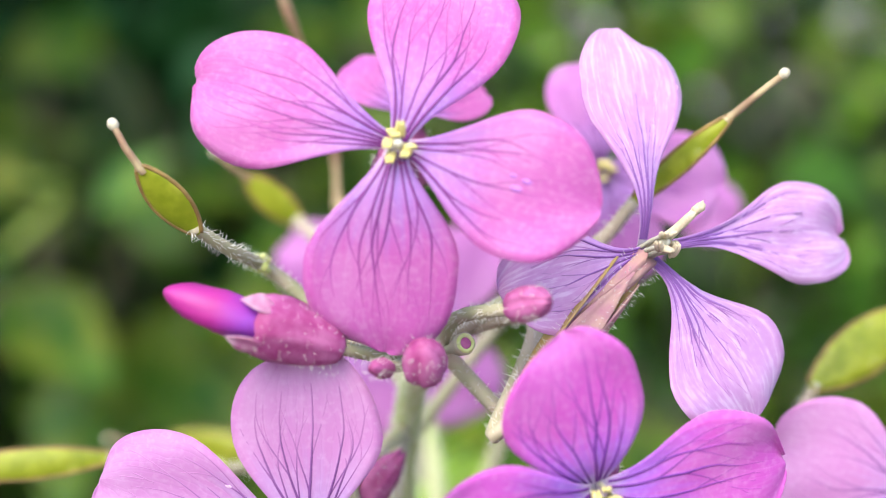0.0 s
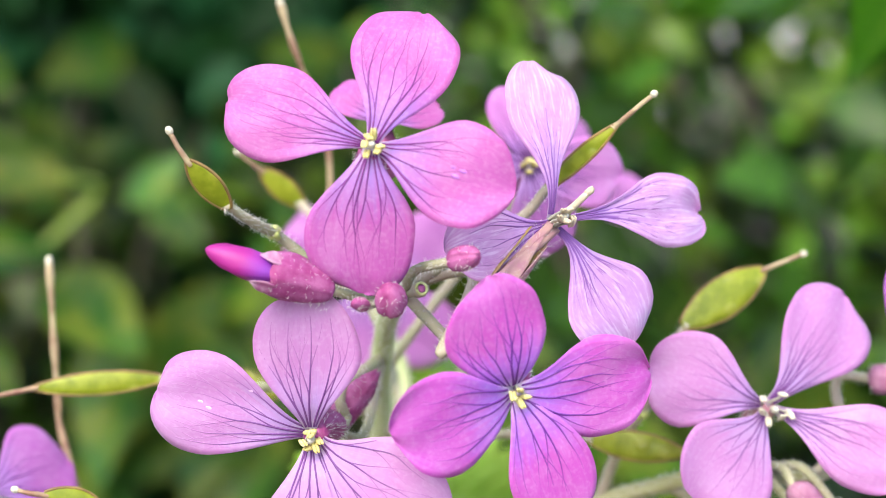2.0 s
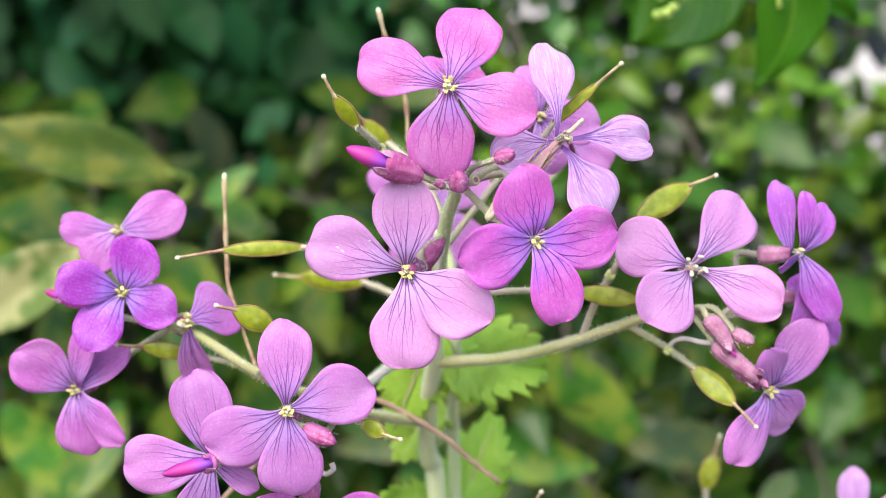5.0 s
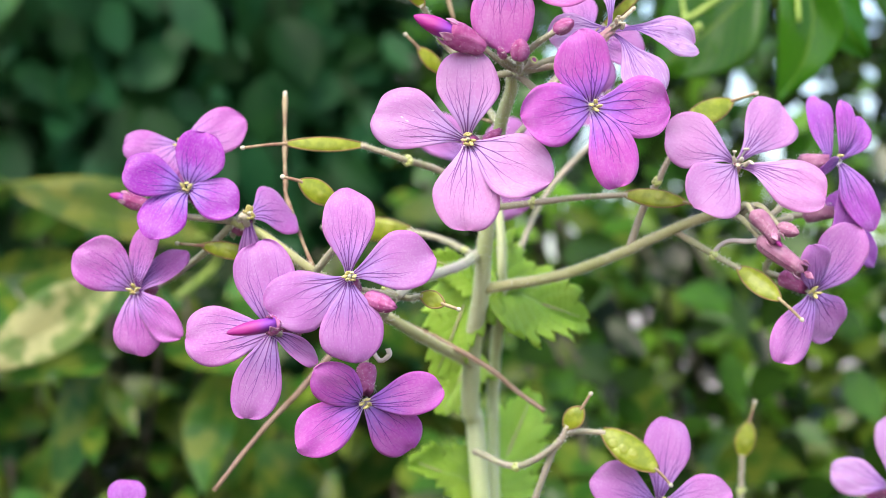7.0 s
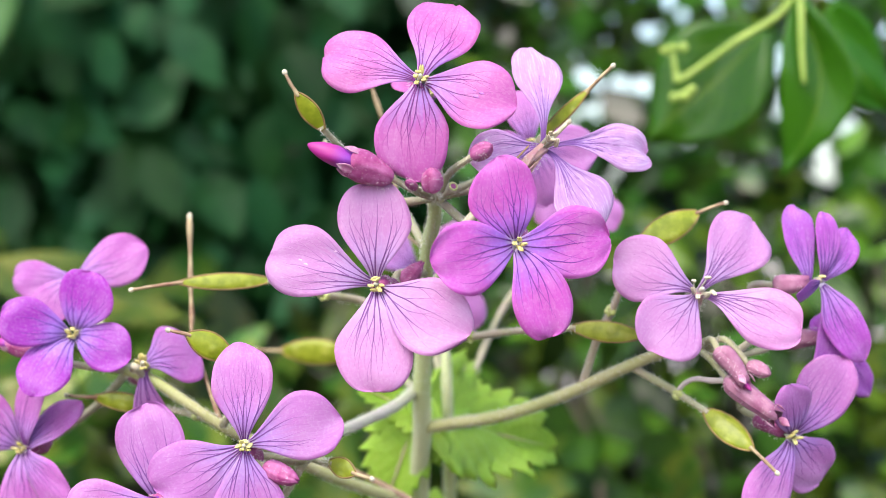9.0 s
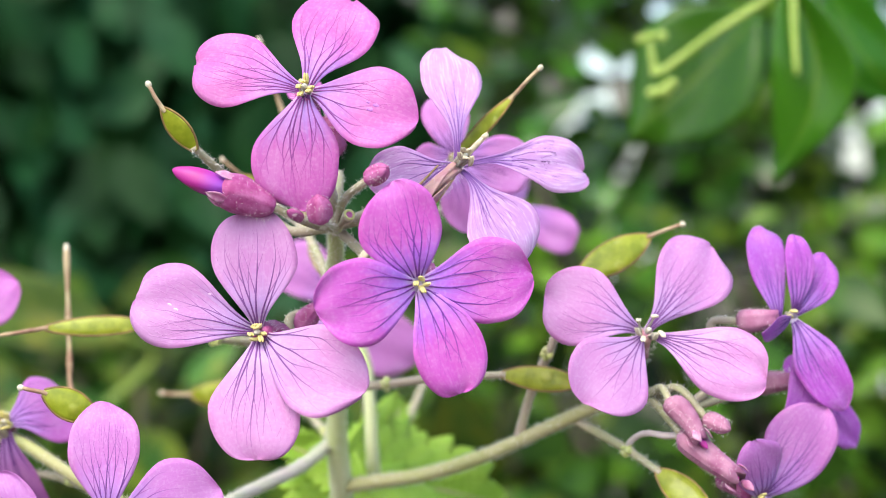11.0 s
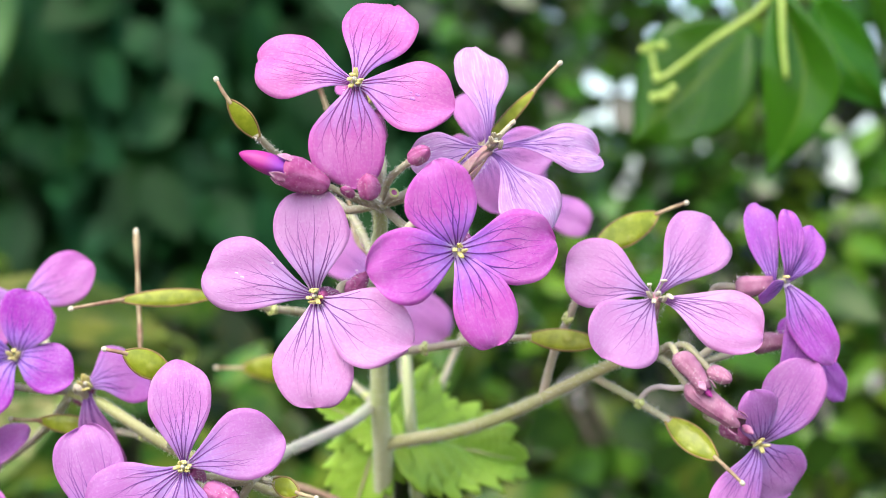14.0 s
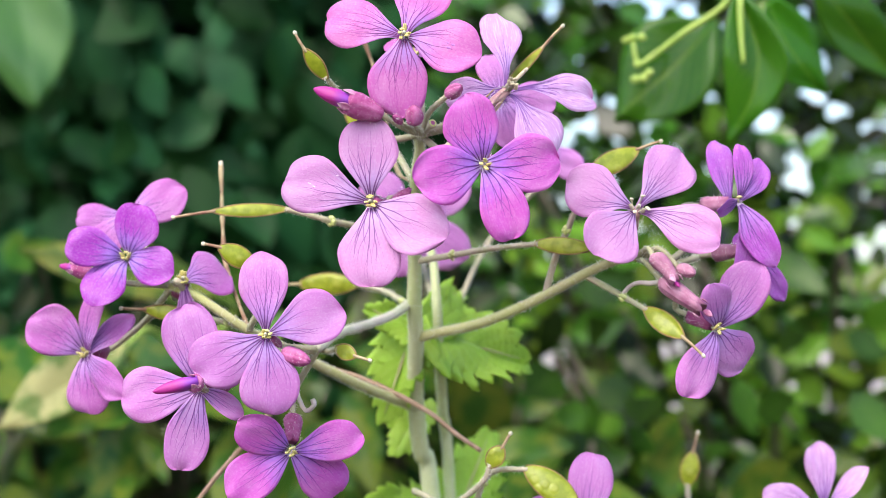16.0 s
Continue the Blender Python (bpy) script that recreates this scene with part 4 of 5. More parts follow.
sprig("spotted_laurel_sprig", "two long yellow-mottled spotted laurel leaves on a twig", "shrub",
      [[(-130, 520, -760), (-120, 480, -300), (-82.2, 244.8, -66.1)], [(-82.2, 244.8, -66.1), (-87.1, 204, -57), (-92.7, 189.7, -62.5)], [(-82.2, 244.8, -66.1), (-66.6, 244.8, -51.2), (-71.7, 226.4, -44.7)]],
      [((-91.1, 189.7, -61.6), (-129.4, 181.6, -85.5), 9.8, (0.1, -1, 0.5), 0.25, 0.05),
       ((-70.1, 226.4, -46.4), (-130, 216.2, -29.6), 10.1, (0.1, -1, 0.6), 0.25, 0.05)],
      [], [SPOTTED_PALE, SPOTTED], YELLOWGREEN, 1.2)
sprig("climber_sprig", "light green young leaf hanging from a climber", "climber",
      [[(-330, 720, -760), (-320, 620, -100), (-270, 480, 170), (-187, 372, 111)], [(-187, 372, 111), (-172, 366, 100), (-164, 360, 85.5)]],
      [((-164, 360, 85.5), (-155, 350, 29.8), 18.4, (0.2, -1, 0.3), 0.2, 0.05)],
      [], LIGHTLEAF, YELLOWGREEN, 1.2)


# ---- the honesty plant: stems ----
shoot("main_shoot", 1.0, 2.5, [(3.4, 11.6, -19.7), (2.4, 17.2, -19.4), (2.5, 20.6, -22.7), (1.3, 27.3, -28.2), (0.4, 35.2, -37.6), (0.3, 40.8, -46.2), (-0.1, 45.3, -54.9), (0.0, 50.5, -62.6), (-0.7, 62, -75.5), (0.0, 72, -89), (2.2, 76, -99.4), (8, 70, -180), (15, 78, -420), (18, 84, -760)], "upright pale green hairy main stem", STEM_MAIN, 310)
shoot("side_shoot", 0.95, 1.2, [(54.9, 24, -47.6), (48.2, 24.5, -45.7), (41.6, 26.2, -47.4), (33.7, 30.7, -51.2), (25, 36.3, -55.5), (14.9, 41.9, -59.3), (4.5, 47.4, -61.4), (0.2, 50.3, -62.4)], "green side stem arching outward to a flower cluster", STEM_LOW, 311)
shoot("side_shoot", 0.85, 1.05, [(-19.6, 13.8, -65.1), (-15.3, 20.6, -61.5), (-11.1, 29.6, -59.9), (-5.3, 38.6, -57.6), (-1.5, 45.3, -54.9)], "short purplish green side stem", STEM, 312)
shoot("side_shoot", 0.9, 1.1, [(-53.2, 28.4, -50.5), (-48.2, 28.4, -52.3), (-43.2, 28.4, -55.5), (-35.9, 29.6, -60.5), (-28.8, 32.9, -64.3), (-21.9, 38.6, -68.1), (-12.2, 48, -73.2), (-0.6, 63, -78.6)], "long pale green side stem carrying violet flowers", STEM_LOW, 313)
shoot("back_shoot", 0.8, 1.6, [(0.5, 62, -36), (3.4, 60, -42), (4.4, 56.5, -50), (4.8, 56, -58), (5.0, 61, -66), (5.3, 74, -80), (6.5, 84, -99.7), (10, 76, -200), (22, 86, -450), (26, 94, -760)], "thin second stem behind the main one", STEM_MAIN, 314)

# ---- toothed leaves on the stem ----
def serrated_leaf(base, tip, half, seed, face=(0.1, -1, 0.35), fold=0.15, droop=0.08):
    rng = random.Random(seed)
    b, t = mm(base), mm(tip)
    ob = thing("serrated_leaf", b, "fresh green coarsely toothed leaf on the stem", "leaf", "leaves of the honesty plant")
    v, f, uv = blade(b, t, half / 1000, Vector(face), fold, droop, 8, 65, 17, 0.0003, rng, 0.07)
    part_mesh("leaf_blade", v, f, LEAF, ob, uvs=uv, at=b)
    path = [b.lerp(t, s) + Vector((0, 0.0004, 0)) for s in (0, 0.3, 0.6, 0.9)]
    v, f = tube(path, taper(4, 0.0006, 0.0001), 6)
    part_mesh("midrib", v, f, STEM_LOW, ob, at=b)
    return ob


serrated_leaf((2.5, 59, -61.2), (26.5, 72, -68), 12, 330, (0.0, -0.88, 0.5))
serrated_leaf((2.5, 60, -61), (9.4, 76, -50), 6.0, 331)
serrated_leaf((-0.8, 58, -59.5), (-8.8, 62, -82), 8.0, 332, (-0.2, -0.9, 0.45))
serrated_leaf((-0.8, 59, -60.5), (-11.5, 56, -55), 5.0, 336, (0.1, -0.9, 0.5))
serrated_leaf((-0.0, 78.0, -78.0), (-6.4, 74.0, -90.0), 6.5, 333, (-0.2, -0.9, 0.4))
serrated_leaf((2.0, 82.0, -106.5), (-12.7, 72.0, -100.9), 9, 334, (0, -0.8, 0.6))
serrated_leaf((6.9, 90.0, -108.6), (16.7, 96.0, -85.1), 9.5, 335, (0.1, -0.9, 0.4))

# ---- flowers ----
FLOWERS = []
FLOWERS.append(honesty_flower((0.16, 1.72, -0.12), (0.02, -0.98, 0.2), (0.05, -0.75, 0.5), 'pink', 'open', [(161.3, -15.3, 18.3, 11.2, 0, 0.66, -0.007), (68.4, -25.0, 18.4, 12.4, 0, 0.64, -0.007), (-18.8, 6.4, 16.7, 12.1, 0, 0.62, 0.016), (-94.0, -11.9, 17.6, 12.6, 0, 0.54, 0.037)], [(3, 9, -14), (3.33, 12.15, -19.67)], 100))
FLOWERS.append(honesty_flower((-7.07, 2.81, -34.58), (0, -1, 0.04), (-0.25, -0.8, 0.1), 'pale', 'open', [(163.6, -7.3, 19.4, 12.3, 0, 0.66, -0.008), (92.1, 1.7, 17.5, 12.2, 0, 0.58, -0.007), (-28.1, 19.4, 18.4, 13.1, 0, 0.6, 0.018), (-89.2, 9.5, 18.5, 12.9, 0, 0.6, 0.001)], [(-4, 16, -33), (0.87, 30.86, -32.44)], 101))
FLOWERS.append(honesty_flower((16.48, -3.25, -27.69), (0.24, -0.97, -0.04), (0, -0.8, -0.2), 'magenta', 'closed', [(105.1, 4.7, 14.7, 11.7, 0, 0.55, -0.035), (2.7, -5.2, 16.5, 12.2, 0, 0.6, -0.006), (-69.7, 3.6, 16.7, 10.2, 0, 0.58, -0.012), (-167.7, 1.6, 15.0, 12.3, 0, 0.6, -0.039)], [(12, 8, -27), (2.66, 15.8, -19.46)], 102))
FLOWERS.append(honesty_flower((48.8, 17.52, -35.81), (0.12, -0.98, 0.15), (0.1, -0.9, 0.45), 'pale', 'long', [(158.1, -1.2, 16.2, 12.1, 0, 0.66, -0.011), (50.4, -11.0, 17.7, 12.1, 0, 0.68, 0.022), (-25.8, 13.8, 19.1, 10.8, 0, 0.66, 0.006), (-134.4, 11.3, 14.9, 13.2, 0, 0.61, -0.009)], [(49.24, 24.43, -45.98)], 103))
FLOWERS.append(honesty_flower((-29.22, 3.97, -61.92), (0.08, -0.99, 0.1), (-0.1, -0.9, 0.4), 'lilacpink', 'open', [(91.9, 1.1, 17.2, 10.5, 0, 0.6, -0.012), (15.1, 6.3, 16.9, 11.8, 0, 0.64, -0.02), (-85.6, -5.3, 16.6, 12.7, 0, 0.62, 0.001), (-157.2, -11.5, 17.3, 12.3, 0, 0.62, -0.042)], [(-25, 13, -64.5), (-19.65, 13.84, -65.12)], 104))
FLOWERS.append(honesty_flower((-62.54, 28.6, -43.96), (-0.19, -0.96, 0.21), (-0.35, -0.8, 0.3), 'violet', 'closed', [(70.0, 16.9, 12.0, 11.0, 0, 0.57, 0.041), (-20.6, -0.0, 12.0, 9.1, 0, 0.62, -0.006), (-116.1, 16.4, 13.6, 10.1, 0, 0.61, 0.029), (170.9, 27.4, 13.3, 9.1, 0, 0.62, 0.003)], [(-56, 37, -48), (-53.16, 30, -50.2)], 105))
FLOWERS.append(honesty_flower((21.52, 9.86, -10.64), (0.35, -0.87, 0.36), (0.62, 0.35, 0.62), 'lilac', 'spent', [(86.6, -6.8, 20.0, 9.7, 0, 0.68, 0.016), (-1.4, -6.7, 21.2, 9.2, 0, 0.72, -0.046), (-64.7, 1.0, 16.8, 12.1, 0, 0.68, 0.031), (-170.1, -13.2, 13.9, 9.7, 0, 0.62, 0.0)], [(12, 15, -18), (2.87, 14.68, -19.52)], 106))
FLOWERS.append(honesty_flower((65.94, 22.68, -61.41), (0.24, -0.97, 0.03), (0.6, -0.6, -0.35), 'lilacpink', 'closed', [(55.6, 4.3, 17.0, 11.0, 0, 0.6, -0.019), (106.3, 26.6, 10.7, 8.4, -10, 0.62, 0.019), (-47.1, -26.7, 12.8, 11.0, 0, 0.6, 0.023), (-119, 0.5, 16.6, 8.9, 0, 0.66, 0.0)], [(58, 24, -52), (51.89, 24.2, -46.76)], 107))
FLOWERS.append(honesty_flower((-72.91, 33.83, -65.09), (-0.24, -0.96, 0.12), (-0.3, -0.9, -0.1), 'orchid', 'closed', [(148.1, 21.8, 14.2, 11.8, 0, 0.63, 0.047), (77.8, 4.2, 14.2, 7.3, 20, 0.63, -0.007), (43.6, -16.8, 13.7, 7.1, 20, 0.62, 0.001), (-83.3, -9.2, 13.7, 10.6, 0, 0.6, -0.015), (-41.4, 9.6, 15.0, 7.6, -15, 0.62, 0.003)], [(-61, 42, -58), (-53.16, 30, -51)], 108))
FLOWERS.append(honesty_flower((-43.56, 8.41, -72.54), (-0.1, -0.99, 0.05), (-0.5, -0.7, -0.1), 'lilacpink', 'closed', [(100.7, 2.0, 17.8, 11.9, 0, 0.62, 0.008), (-174.4, -6.9, 18.0, 11.8, 0, 0.63, -0.024), (-105.3, -5.8, 18.3, 9.7, 0, 0.62, -0.036), (-33.8, -13.9, 11.1, 5.6, 40, 0.62, -0.009)], [(-34, 16, -67), (-19.65, 13.84, -65.12)], 109))
FLOWERS.append(honesty_flower((-25.0, 13.58, -86.16), (0, -0.99, -0.10), (0.02, -0.45, -0.85), 'magenta', 'closed', [(145.3, 32.9, 15.1, 8.6, 0, 0.6, -0.003), (13.4, 1.6, 15.5, 8.6, 0, 0.64, -0.013), (-148.6, 20.3, 16.3, 10.3, 0, 0.6, 0.009), (-44.6, -22.4, 15.3, 10.5, 0, 0.58, -0.012)], [(-25, 18, -74), (-19.43, 14.17, -64.94)], 110))
FLOWERS.append(honesty_flower((-65.27, 44.36, -34.09), (-0.1, -0.98, 0.15), (0, -0.8, 0.5), 'orchid', 'closed', [(176.7, -13.9, 13.8, 7.1, 0, 0.62, -0.068), (22.8, 0.2, 14.5, 10.0, 0, 0.62, 0.011), (-60.2, 0.0, 8.6, 8.1, 0, 0.62, 0.0), (-128.8, 0.0, 10.0, 8.1, 0, 0.62, 0.0)], [(-60, 40, -42), (-53.16, 28.45, -50.51)], 111))
FLOWERS.append(honesty_flower((-49.66, 26.3, -49.14), (0, -1, 0.1), (0.2, -0.6, 0.2), 'orchid', 'open', [(14.5, -46.4, 13.2, 12.4, 20, 0.63, -0.049), (-75.5, -35.2, 18.8, 6.5, 0, 0.61, 0.102)], [(-51, 25, -49.5), (-49.93, 28.45, -51.68)], 112))
FLOWERS.append(honesty_flower((71.16, 24.4, -33.86), (0.2, -0.97, 0.05), (0.95, -0.25, 0.1), 'violetpale', 'side', [(95.4, -17, 16.2, 6.1, 0, 0.69, -0.03, (-2.0, -1.4)), (89.0, 4.0, 12.4, 4.4, 0, 0.55, 0.037), (58.1, -9.5, 11.3, 5.7, 10, 0.55, 0.081), (-61.6, -1.5, 16.1, 7.6, 0, 0.5, 0.018), (-87.4, -7.9, 18.0, 9.2, 0, 0.6, -0.182), (205, 25, 7.5, 4.5, 50, 0.62, 0.0)], [(60, 26, -43), (54.88, 23.95, -47.64)], 113))
FLOWERS.append(honesty_flower((74.27, 31.82, -43.99), (0.53, -0.84, -0.11), (0.9, -0.3, 0.1), 'violetpale', 'side', [(112.4, -44.9, 5.07, 4.59, 40), (-46.3, 0.0, 15.28, 6.06, 0), (-79.0, -22.0, 12.23, 6.98, 0)], [(62, 28, -46), (54.88, 23.95, -47.64)], 114))
FLOWERS.append(honesty_flower((37.18, 34.26, -106.51), (0, -0.99, 0.15), (0, -0.8, 0.4), 'lilacpink', 'open', [(81.7, 0.0, 18.6, 9.9, 0, 0.62, 0.006), (159.3, 1.8, 15.0, 10.0, 0, 0.62, 0.023), (10.3, 0.1, 15.5, 9.5, 0, 0.62, -0.001), (-93.2, 0.0, 13.9, 9.9, 0, 0.62, 0.0)], [(26, 40, -110), (14, 40, -112)], 115))
FLOWERS.append(honesty_flower((93.6, 60.0, -103.4), (0.1, -0.99, 0.1), (0.3, -0.8, 0.3), 'lilac', 'open', [(93, 0, 15.8, 7.6, 0, 0.72), (166, 0, 15.0, 8.5, 0), (46, 12, 14.0, 5.5, 40), (-75, 0, 12.2, 8.3, 0)], [(90, 70, -130), (84, 84, -190), (70, 90, -760)], 116))
FLOWERS.append(honesty_flower((-73.67, 43.06, -113.39), (0, -0.98, 0.2), (0, -0.8, 0.5), 'violetpale', 'closed', [(93.3, 0.0, 8.67, 7.97, 0), (-178.5, 0.0, 8.36, 7.92, 0), (1.5, 0.0, 8.37, 7.93, 0), (-86.7, 0.0, 8.36, 7.89, 0)], [(-70, 55, -140), (-60, 60, -250), (-40, 70, -760)], 117))
FLOWERS.append(honesty_flower((1.21, 25.08, -1.18), (0, -0.8, 0.6), (0, -0.5, 0.8), 'pink', 'closed', [(137.5, -6.7, 8.07, 5.33, 0), (22.9, -18.7, 8.36, 5.52, 0), (83.9, -38.7, 14.49, 9.56, 0)], [(3, 22, -12), (2.66, 15.8, -19.46)], 118))
FLOWERS.append(honesty_flower((20, 38, -9), (0.1, -0.98, 0.15), (0.1, -0.8, 0.5), 'lilacpink', 'closed', [(103, -8, 11, 7.4, 0), (-8, -4, 12.6, 9.4, 0), (-172, -15, 7, 6, 0), (-76, -4, 12, 8.6, 0)], [(12, 40, -22), (0.96, 36, -36)], 119))
FLOWERS.append(honesty_flower((-1.3, 74, -33), (0, -1, 0.1), (0, -0.7, 0.5), 'lilacpink', 'closed', [(142, 0, 15, 10, 0), (33, 0, 15.5, 10, 0), (-43, 0, 16.5, 11.5, 0), (-106, 0, 15, 10.5, 0)], [(1, 82, -45), (4.5, 62, -58)], 120))
FLOWERS.append(honesty_flower((30.3, 76, -16.2), (0.1, -1, 0.1), (0, -0.7, 0.5), 'lilacpink', 'closed', [(115, 0, 8, 6.5, 0), (-38, 0, 11.5, 7.5, 0), (-140, 0, 10, 7, 0)], [(16, 80, -40), (5.3, 64, -65)], 121))
cam.data.dof.focus_object = FLOWERS[1]

# ---- seed pods, dried stalks, buds, dead twigs ----
seed_pod((-22.8, 4.84, 1.19), (-20.79, 4.84, -2.32), (-16.36, 7.09, -8.36), 3.16, [(-16.36, 7.09, -8.36), (-14.11, 11.59, -10.82), (-12.02, 17.21, -13.36), (-9.16, 18.33, -15.85), (-3.89, 16.08, -20.07), (3.02, 13.84, -19.57)], 200)
seed_pod((55.36, 32.94, -19.73), (50.13, 31.82, -21.59), (38.92, 26.2, -27.52), 5.14, [(38.92, 26.2, -27.52), (35.78, 27.32, -35.87), (34.28, 28.45, -39.49), (31.92, 30.7, -44.54), (29.35, 33.51, -53.32)], 201)
seed_pod((-51.3, 22.5, -35.9), (-42.9, 24, -34.6), (-26.7, 26.7, -34.1), 2.9, [(-26.7, 26.7, -34.1), (-21.5, 28.5, -35.6), (-17.5, 30, -36.7), (-10.5, 36, -38.1), (0.3, 38.6, -42.7)], 202)
seed_pod((-42.76, 8.22, -42.55), (-39.46, 8.22, -43.28), (-32.08, 10.46, -47.14), 4.52, [(-32.08, 10.46, -47.14), (-30.56, 16.08, -52.71), (-35.93, 29.57, -60.5)], 203)
seed_pod((-7.8, 4.84, -67.41), (-10.6, 4.84, -66.55), (-15.12, 7.09, -64.73), 3.23, [(-15.12, 7.09, -64.73), (-17.65, 15.75, -65.37), (-21.65, 16.08, -63.88), (-19.65, 13.84, -65.12)], 204)
seed_pod((62.29, 16.08, -67.26), (58.29, 18.33, -63.28), (50.47, 22.83, -56.83), 4.49, [(50.47, 22.83, -56.83), (46.17, 27.32, -54.15), (37.63, 28.45, -49.26)], 205)
seed_pod((33.54, 16.08, 3.57), (29.37, 18.33, -0.51), (20.81, 20.58, -8.95), 1.99, [(20.81, 20.58, -8.95), (17.09, 20.58, -13.05), (3.18, 12.99, -19.62)], 206)
seed_pod((41.09, 22.83, -44.58), (39.45, 23.95, -43.76), (27.04, 26.2, -42.37), 3.69, [(27.04, 26.2, -42.37), (17.66, 30.7, -43.11), (8.86, 34.07, -44.32), (0.3, 40.25, -45.3)], 207)
seed_pod((-18.34, 45.31, -8.24), (-15.41, 46.43, -10.91), (-9.72, 47.56, -16.11), 3.07, [(-9.19, 38.56, -14.33), (-4.25, 38.56, -20.03), (1.2, 28.11, -29.15)], 208)
seed_pod((-34.6, 77, -48.6), (-29, 75, -48.7), (-14.5, 72, -49), 5.2, [(-14.5, 72, -49), (-8, 66, -51), (-3, 56, -54), (-0.08, 45.5, -56)], 209)
seed_pod((21.25, 26.2, -83.59), (19.57, 26.2, -86.44), (16.28, 27.32, -90.77), 3.98, [(16.28, 27.32, -90.77), (14.94, 29.57, -94.3), (7.49, 38.56, -99.49), (-0.82, 46.43, -96.9)], 210)
seed_pod((38.41, 27.32, -101.81), (35.52, 27.32, -98.86), (24.29, 29.57, -91.1), 6.12, [(24.29, 29.57, -91.1), (18.51, 30.7, -91.67), (15.14, 31.82, -94.4), (12.44, 36.32, -103.14), (9.45, 43.06, -114.75)], 211)
seed_pod((66.93, 81.6, -85.75), (65.7, 81.6, -90.26), (64.03, 81.6, -98.74), 4.49, [(64.03, 81.6, -98.74), (64.58, 83.64, -106.49), (64.79, 85.68, -122.5)], 212)
seed_pod((-64.39, 31.82, -55.25), (-59.37, 31.82, -55.56), (-48.71, 31.82, -57.19), 3.25, [(-48.71, 31.82, -57.19), (-41.05, 30.7, -58.55), (-35.93, 29.57, -60.5)], 213)
dry_spike([(-43.56, 42.61, -22.41), (-43.28, 41.94, -32.43), (-42.86, 40.81, -40.41), (-42.02, 38.56, -45.85), (-35.93, 29.57, -60.5)], 230)
dry_spike([(-12.55, 48.68, 11.29), (-11.22, 48.68, 6.48), (-8.91, 49.8, -0.28), (-6.7, 50.93, -7.34), (-6.14, 49.8, -14.85), (-5.76, 49.8, -14.57), (-3.38, 43.06, -24.68), (1.24, 27.72, -28.68)], 231)
flower_bud((-18.47, -0.78, -11.3), (-11.52, -0.21, -14.09), (-4.39, 1.47, -16.82), 5.42, [(-4.39, 1.47, -16.82), (0.25, 7.09, -19.18), (3.43, 11.59, -19.7)], 250, "magenta flower bud breaking out of its rose calyx")
flower_bud((0.23, 17.21, -31.07), (0.04, 17.21, -31.26), (-5.38, 16.08, -37.95), 3.72, [(-5.38, 16.08, -37.95), (-1.44, 20.58, -39.79), (0.82, 31.26, -32.91)], 251, "closed rose-purple flower bud")
flower_bud((11.93, -3.02, -11.57), (11.77, -3.02, -11.72), (8.94, -0.21, -13.15), 3.00, [(8.94, -0.21, -13.15), (5.06, 7.09, -15.7), (3.43, 11.59, -19.7)], 252, "small round crimson bud on a short stalk")
flower_bud((2.17, -1.9, -15.6), (2.17, -1.9, -15.76), (2.2, 0.35, -19.04), 3.65, [(2.2, 0.35, -19.04), (2.96, 7.09, -19.72), (3.43, 11.59, -19.7)], 253, "small round crimson bud on a short stalk")
flower_bud((-1.97, -1.9, -17.42), (-1.97, -1.9, -17.5), (-0.62, 1.47, -18.51), 1.7, [(-0.62, 1.47, -18.51), (1.75, 7.09, -19.3), (3.43, 11.59, -19.7)], 254, "tiny crimson bud at the stem tip")
cut_stalk((5.76, 7.09, -17.9), (4.56, 9.34, -19), 1.96, [(4.56, 9.34, -19), (3.76, 11.59, -19.7), (3.23, 12.71, -19.63)], 255)
flower_bud((-20.31, 2.6, -67.5), (-20.54, 2.6, -67.38), (-26.03, 5.97, -65.44), 3.76, [(-26.03, 5.97, -65.44), (-29.94, 9.34, -63.84), (-19.65, 13.84, -65.12)], 256, "small crimson bud below a flower")
flower_bud((60.5, 13.84, -50.04), (60.27, 13.84, -49.82), (57.28, 17.21, -48.53), 2.87, [(56.38, 17.21, -48.2), (53.49, 19.46, -44.16), (50.23, 24.35, -46.27)], 257, "small dusky pink bud", False)
flower_bud((57.41, 13.84, -52.76), (56.34, 14.96, -51.44), (51.84, 17.21, -45.66), 3.75, [(52.08, 17.21, -45.99), (51.04, 19.46, -44.19), (48.91, 24.46, -45.88)], 258, "dusky pink bud with violet petals showing", False)
flower_bud((61.79, 13.84, -57.21), (61.78, 14.96, -57.24), (53.56, 18.33, -50.82), 4.21, [(53.06, 18.33, -49.58), (50.77, 20.58, -47.23), (49.57, 24.4, -46.08)], 259, "long dusky pink bud", False)
flower_bud((-52.28, 0.35, -73.4), (-44.04, 1.47, -71.41), (-42.97, 3.72, -72.38), 3.98, [(-42.97, 3.72, -72.38), (-42.52, 7.09, -73.13), (-41.96, 11.59, -73.67)], 260, "rolled deep magenta petal of a half-opened flower")
flower_bud((-79.16, 36.32, -45.34), (-75.75, 35.19, -46.07), (-69.83, 34.07, -47.7), 3.27, [(-69.83, 34.07, -47.7), (-63.74, 31.82, -49.5), (-53.16, 28.45, -50.51)], 261, "violet bud half hidden behind a flower")


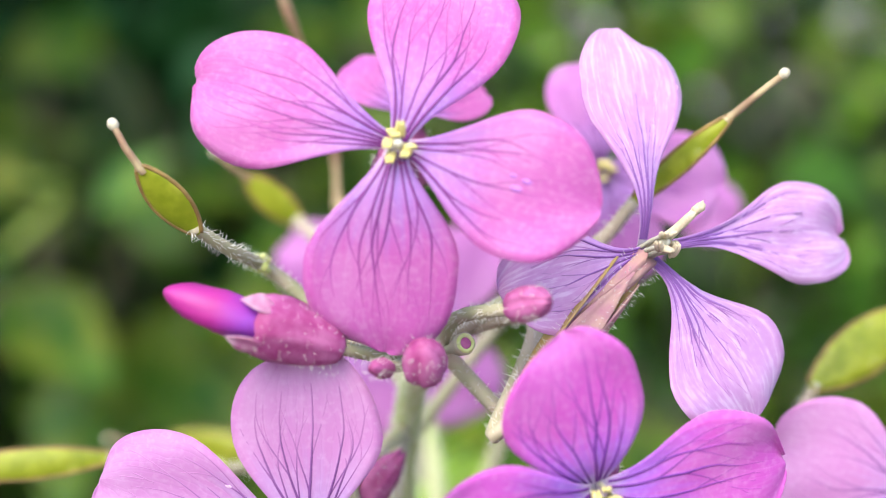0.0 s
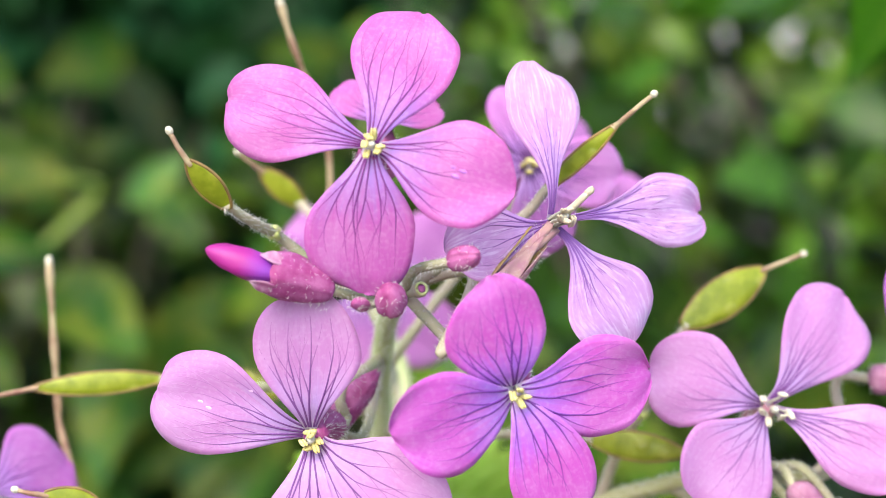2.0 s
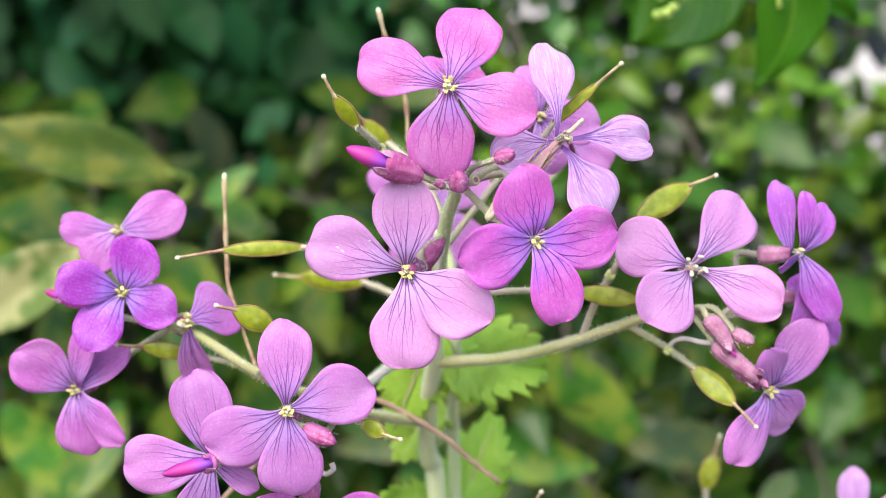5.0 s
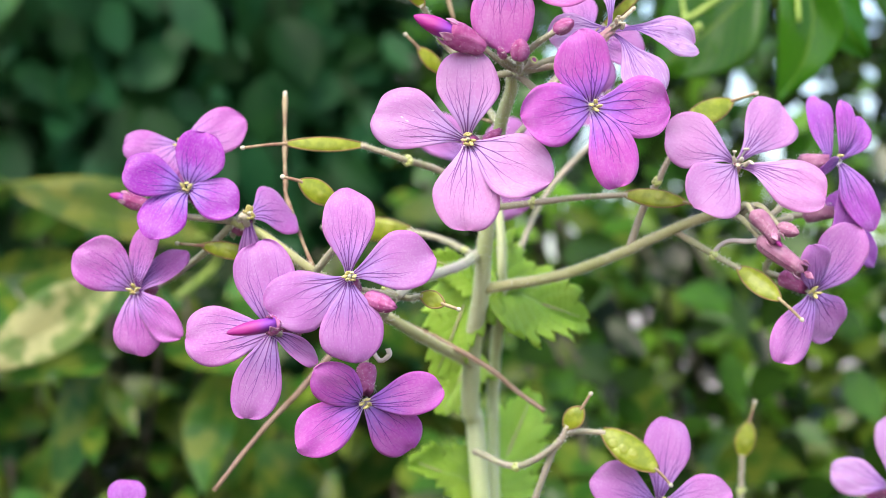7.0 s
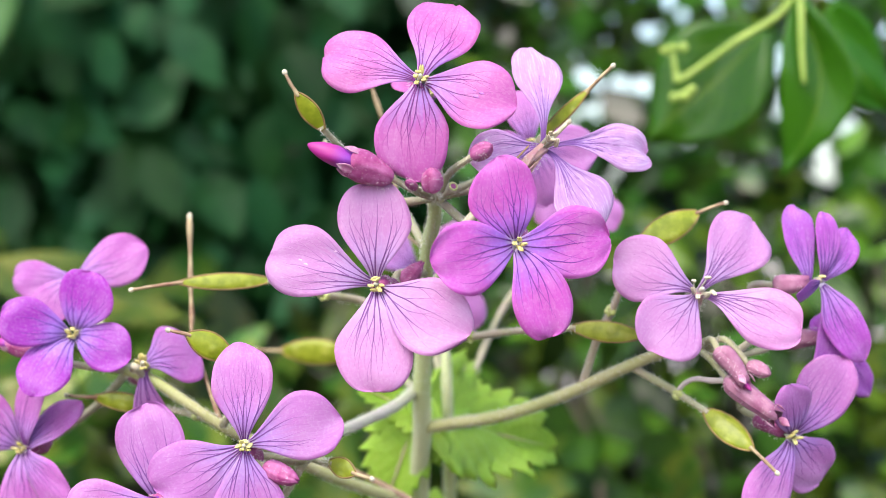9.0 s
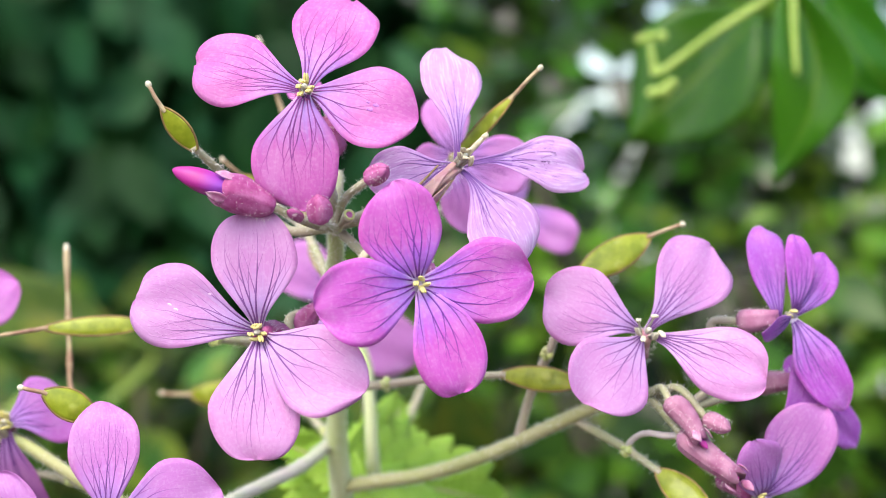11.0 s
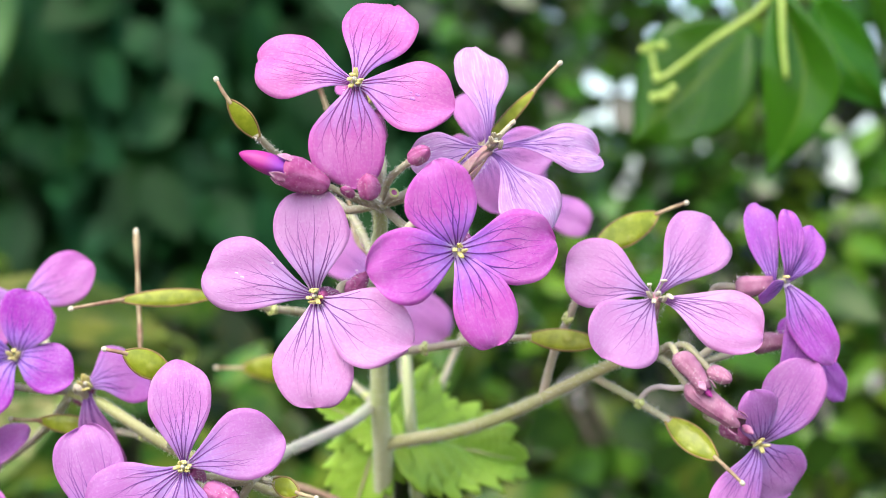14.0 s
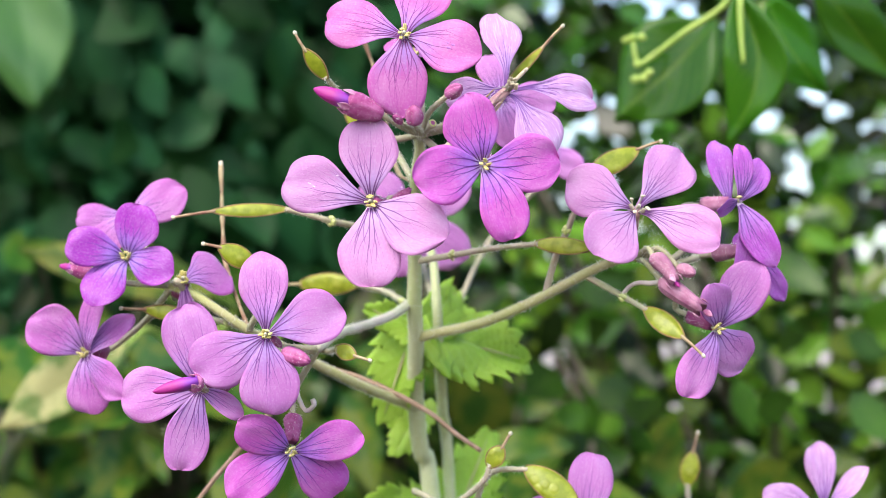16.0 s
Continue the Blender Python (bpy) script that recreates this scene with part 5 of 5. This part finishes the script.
def dead_twig(pts, seed):
    rng = random.Random(seed)
    path = smooth_path([mm(p) for p in pts], 6)
    ob = thing("dead_twig", path[0], "thin dry brown dead twig", "twig")
    v, f = tube(path, taper(len(path), 0.0007, 0.0005), 8, wobble=0.15, rng=rng)
    part_mesh("stick", v, f, TWIGM, ob, at=path[0])
    return ob


def withered_stalk(pts, seed):
    rng = random.Random(seed)
    path = smooth_path([mm(p) for p in pts], 6)
    ob = thing("withered_stalk", path[0], "pale curled withered flower stalk", "stalk")
    v, f = tube(path, taper(len(path), 0.00045, 0.00055), 8, wobble=0.12, rng=rng)
    part_mesh("stick", v, f, WITHERED, ob, at=path[0])
    return ob


def blemish(flower, petal, spots, mat):
    """Small scars on a petal: thin uneven discs that lie on its face, at a share of its length and half-width."""
    leaf = SKINS[flower.name][petal]
    for along, across, r in spots:
        q = leaf.point(along, across) + leaf.nn * 0.00004
        v, f = ball(q, (leaf.d * r / 1000, leaf.side * r * 0.55 / 1000, leaf.nn * 0.00008), 10, 6)
        part_mesh("scar", v, f, mat, flower, at=flower.location)


dead_twig([(-32.1, 48.7, -77.4), (-38.7, 47.6, -85.5), (-46.4, 47.6, -94.2), (-55.9, 46.4, -106.9)], 300)
dead_twig([(-20.9, 56.5, -69), (-9.5, 56.5, -73), (2.1, 54.3, -79.1), (8.6, 52.1, -84.2), (14.4, 49.8, -88.2)], 301)
withered_stalk([(-25.6, 22.83, -70.87), (-24.4, 20.58, -74.5), (-22.5, 18.33, -77.9), (-20.6, 17.21, -76.8), (-20.9, 17.21, -75.5)], 342)
withered_stalk([(46.16, 27.32, -53.69), (47.42, 26.2, -52.17), (49.2, 23.95, -51.35), (51.67, 21.7, -51.54), (53.98, 19.46, -51.28)], 343)
blemish(FLOWERS[1], 0, [(0.70, 0.02, 0.35), (0.64, -0.05, 0.4), (0.42, 0.70, 0.3)], SCAR)
blemish(FLOWERS[0], 2, [(0.60, 0.05, 0.5), (0.64, -0.08, 0.45), (0.57, -0.1, 0.3)], SMUDGE)
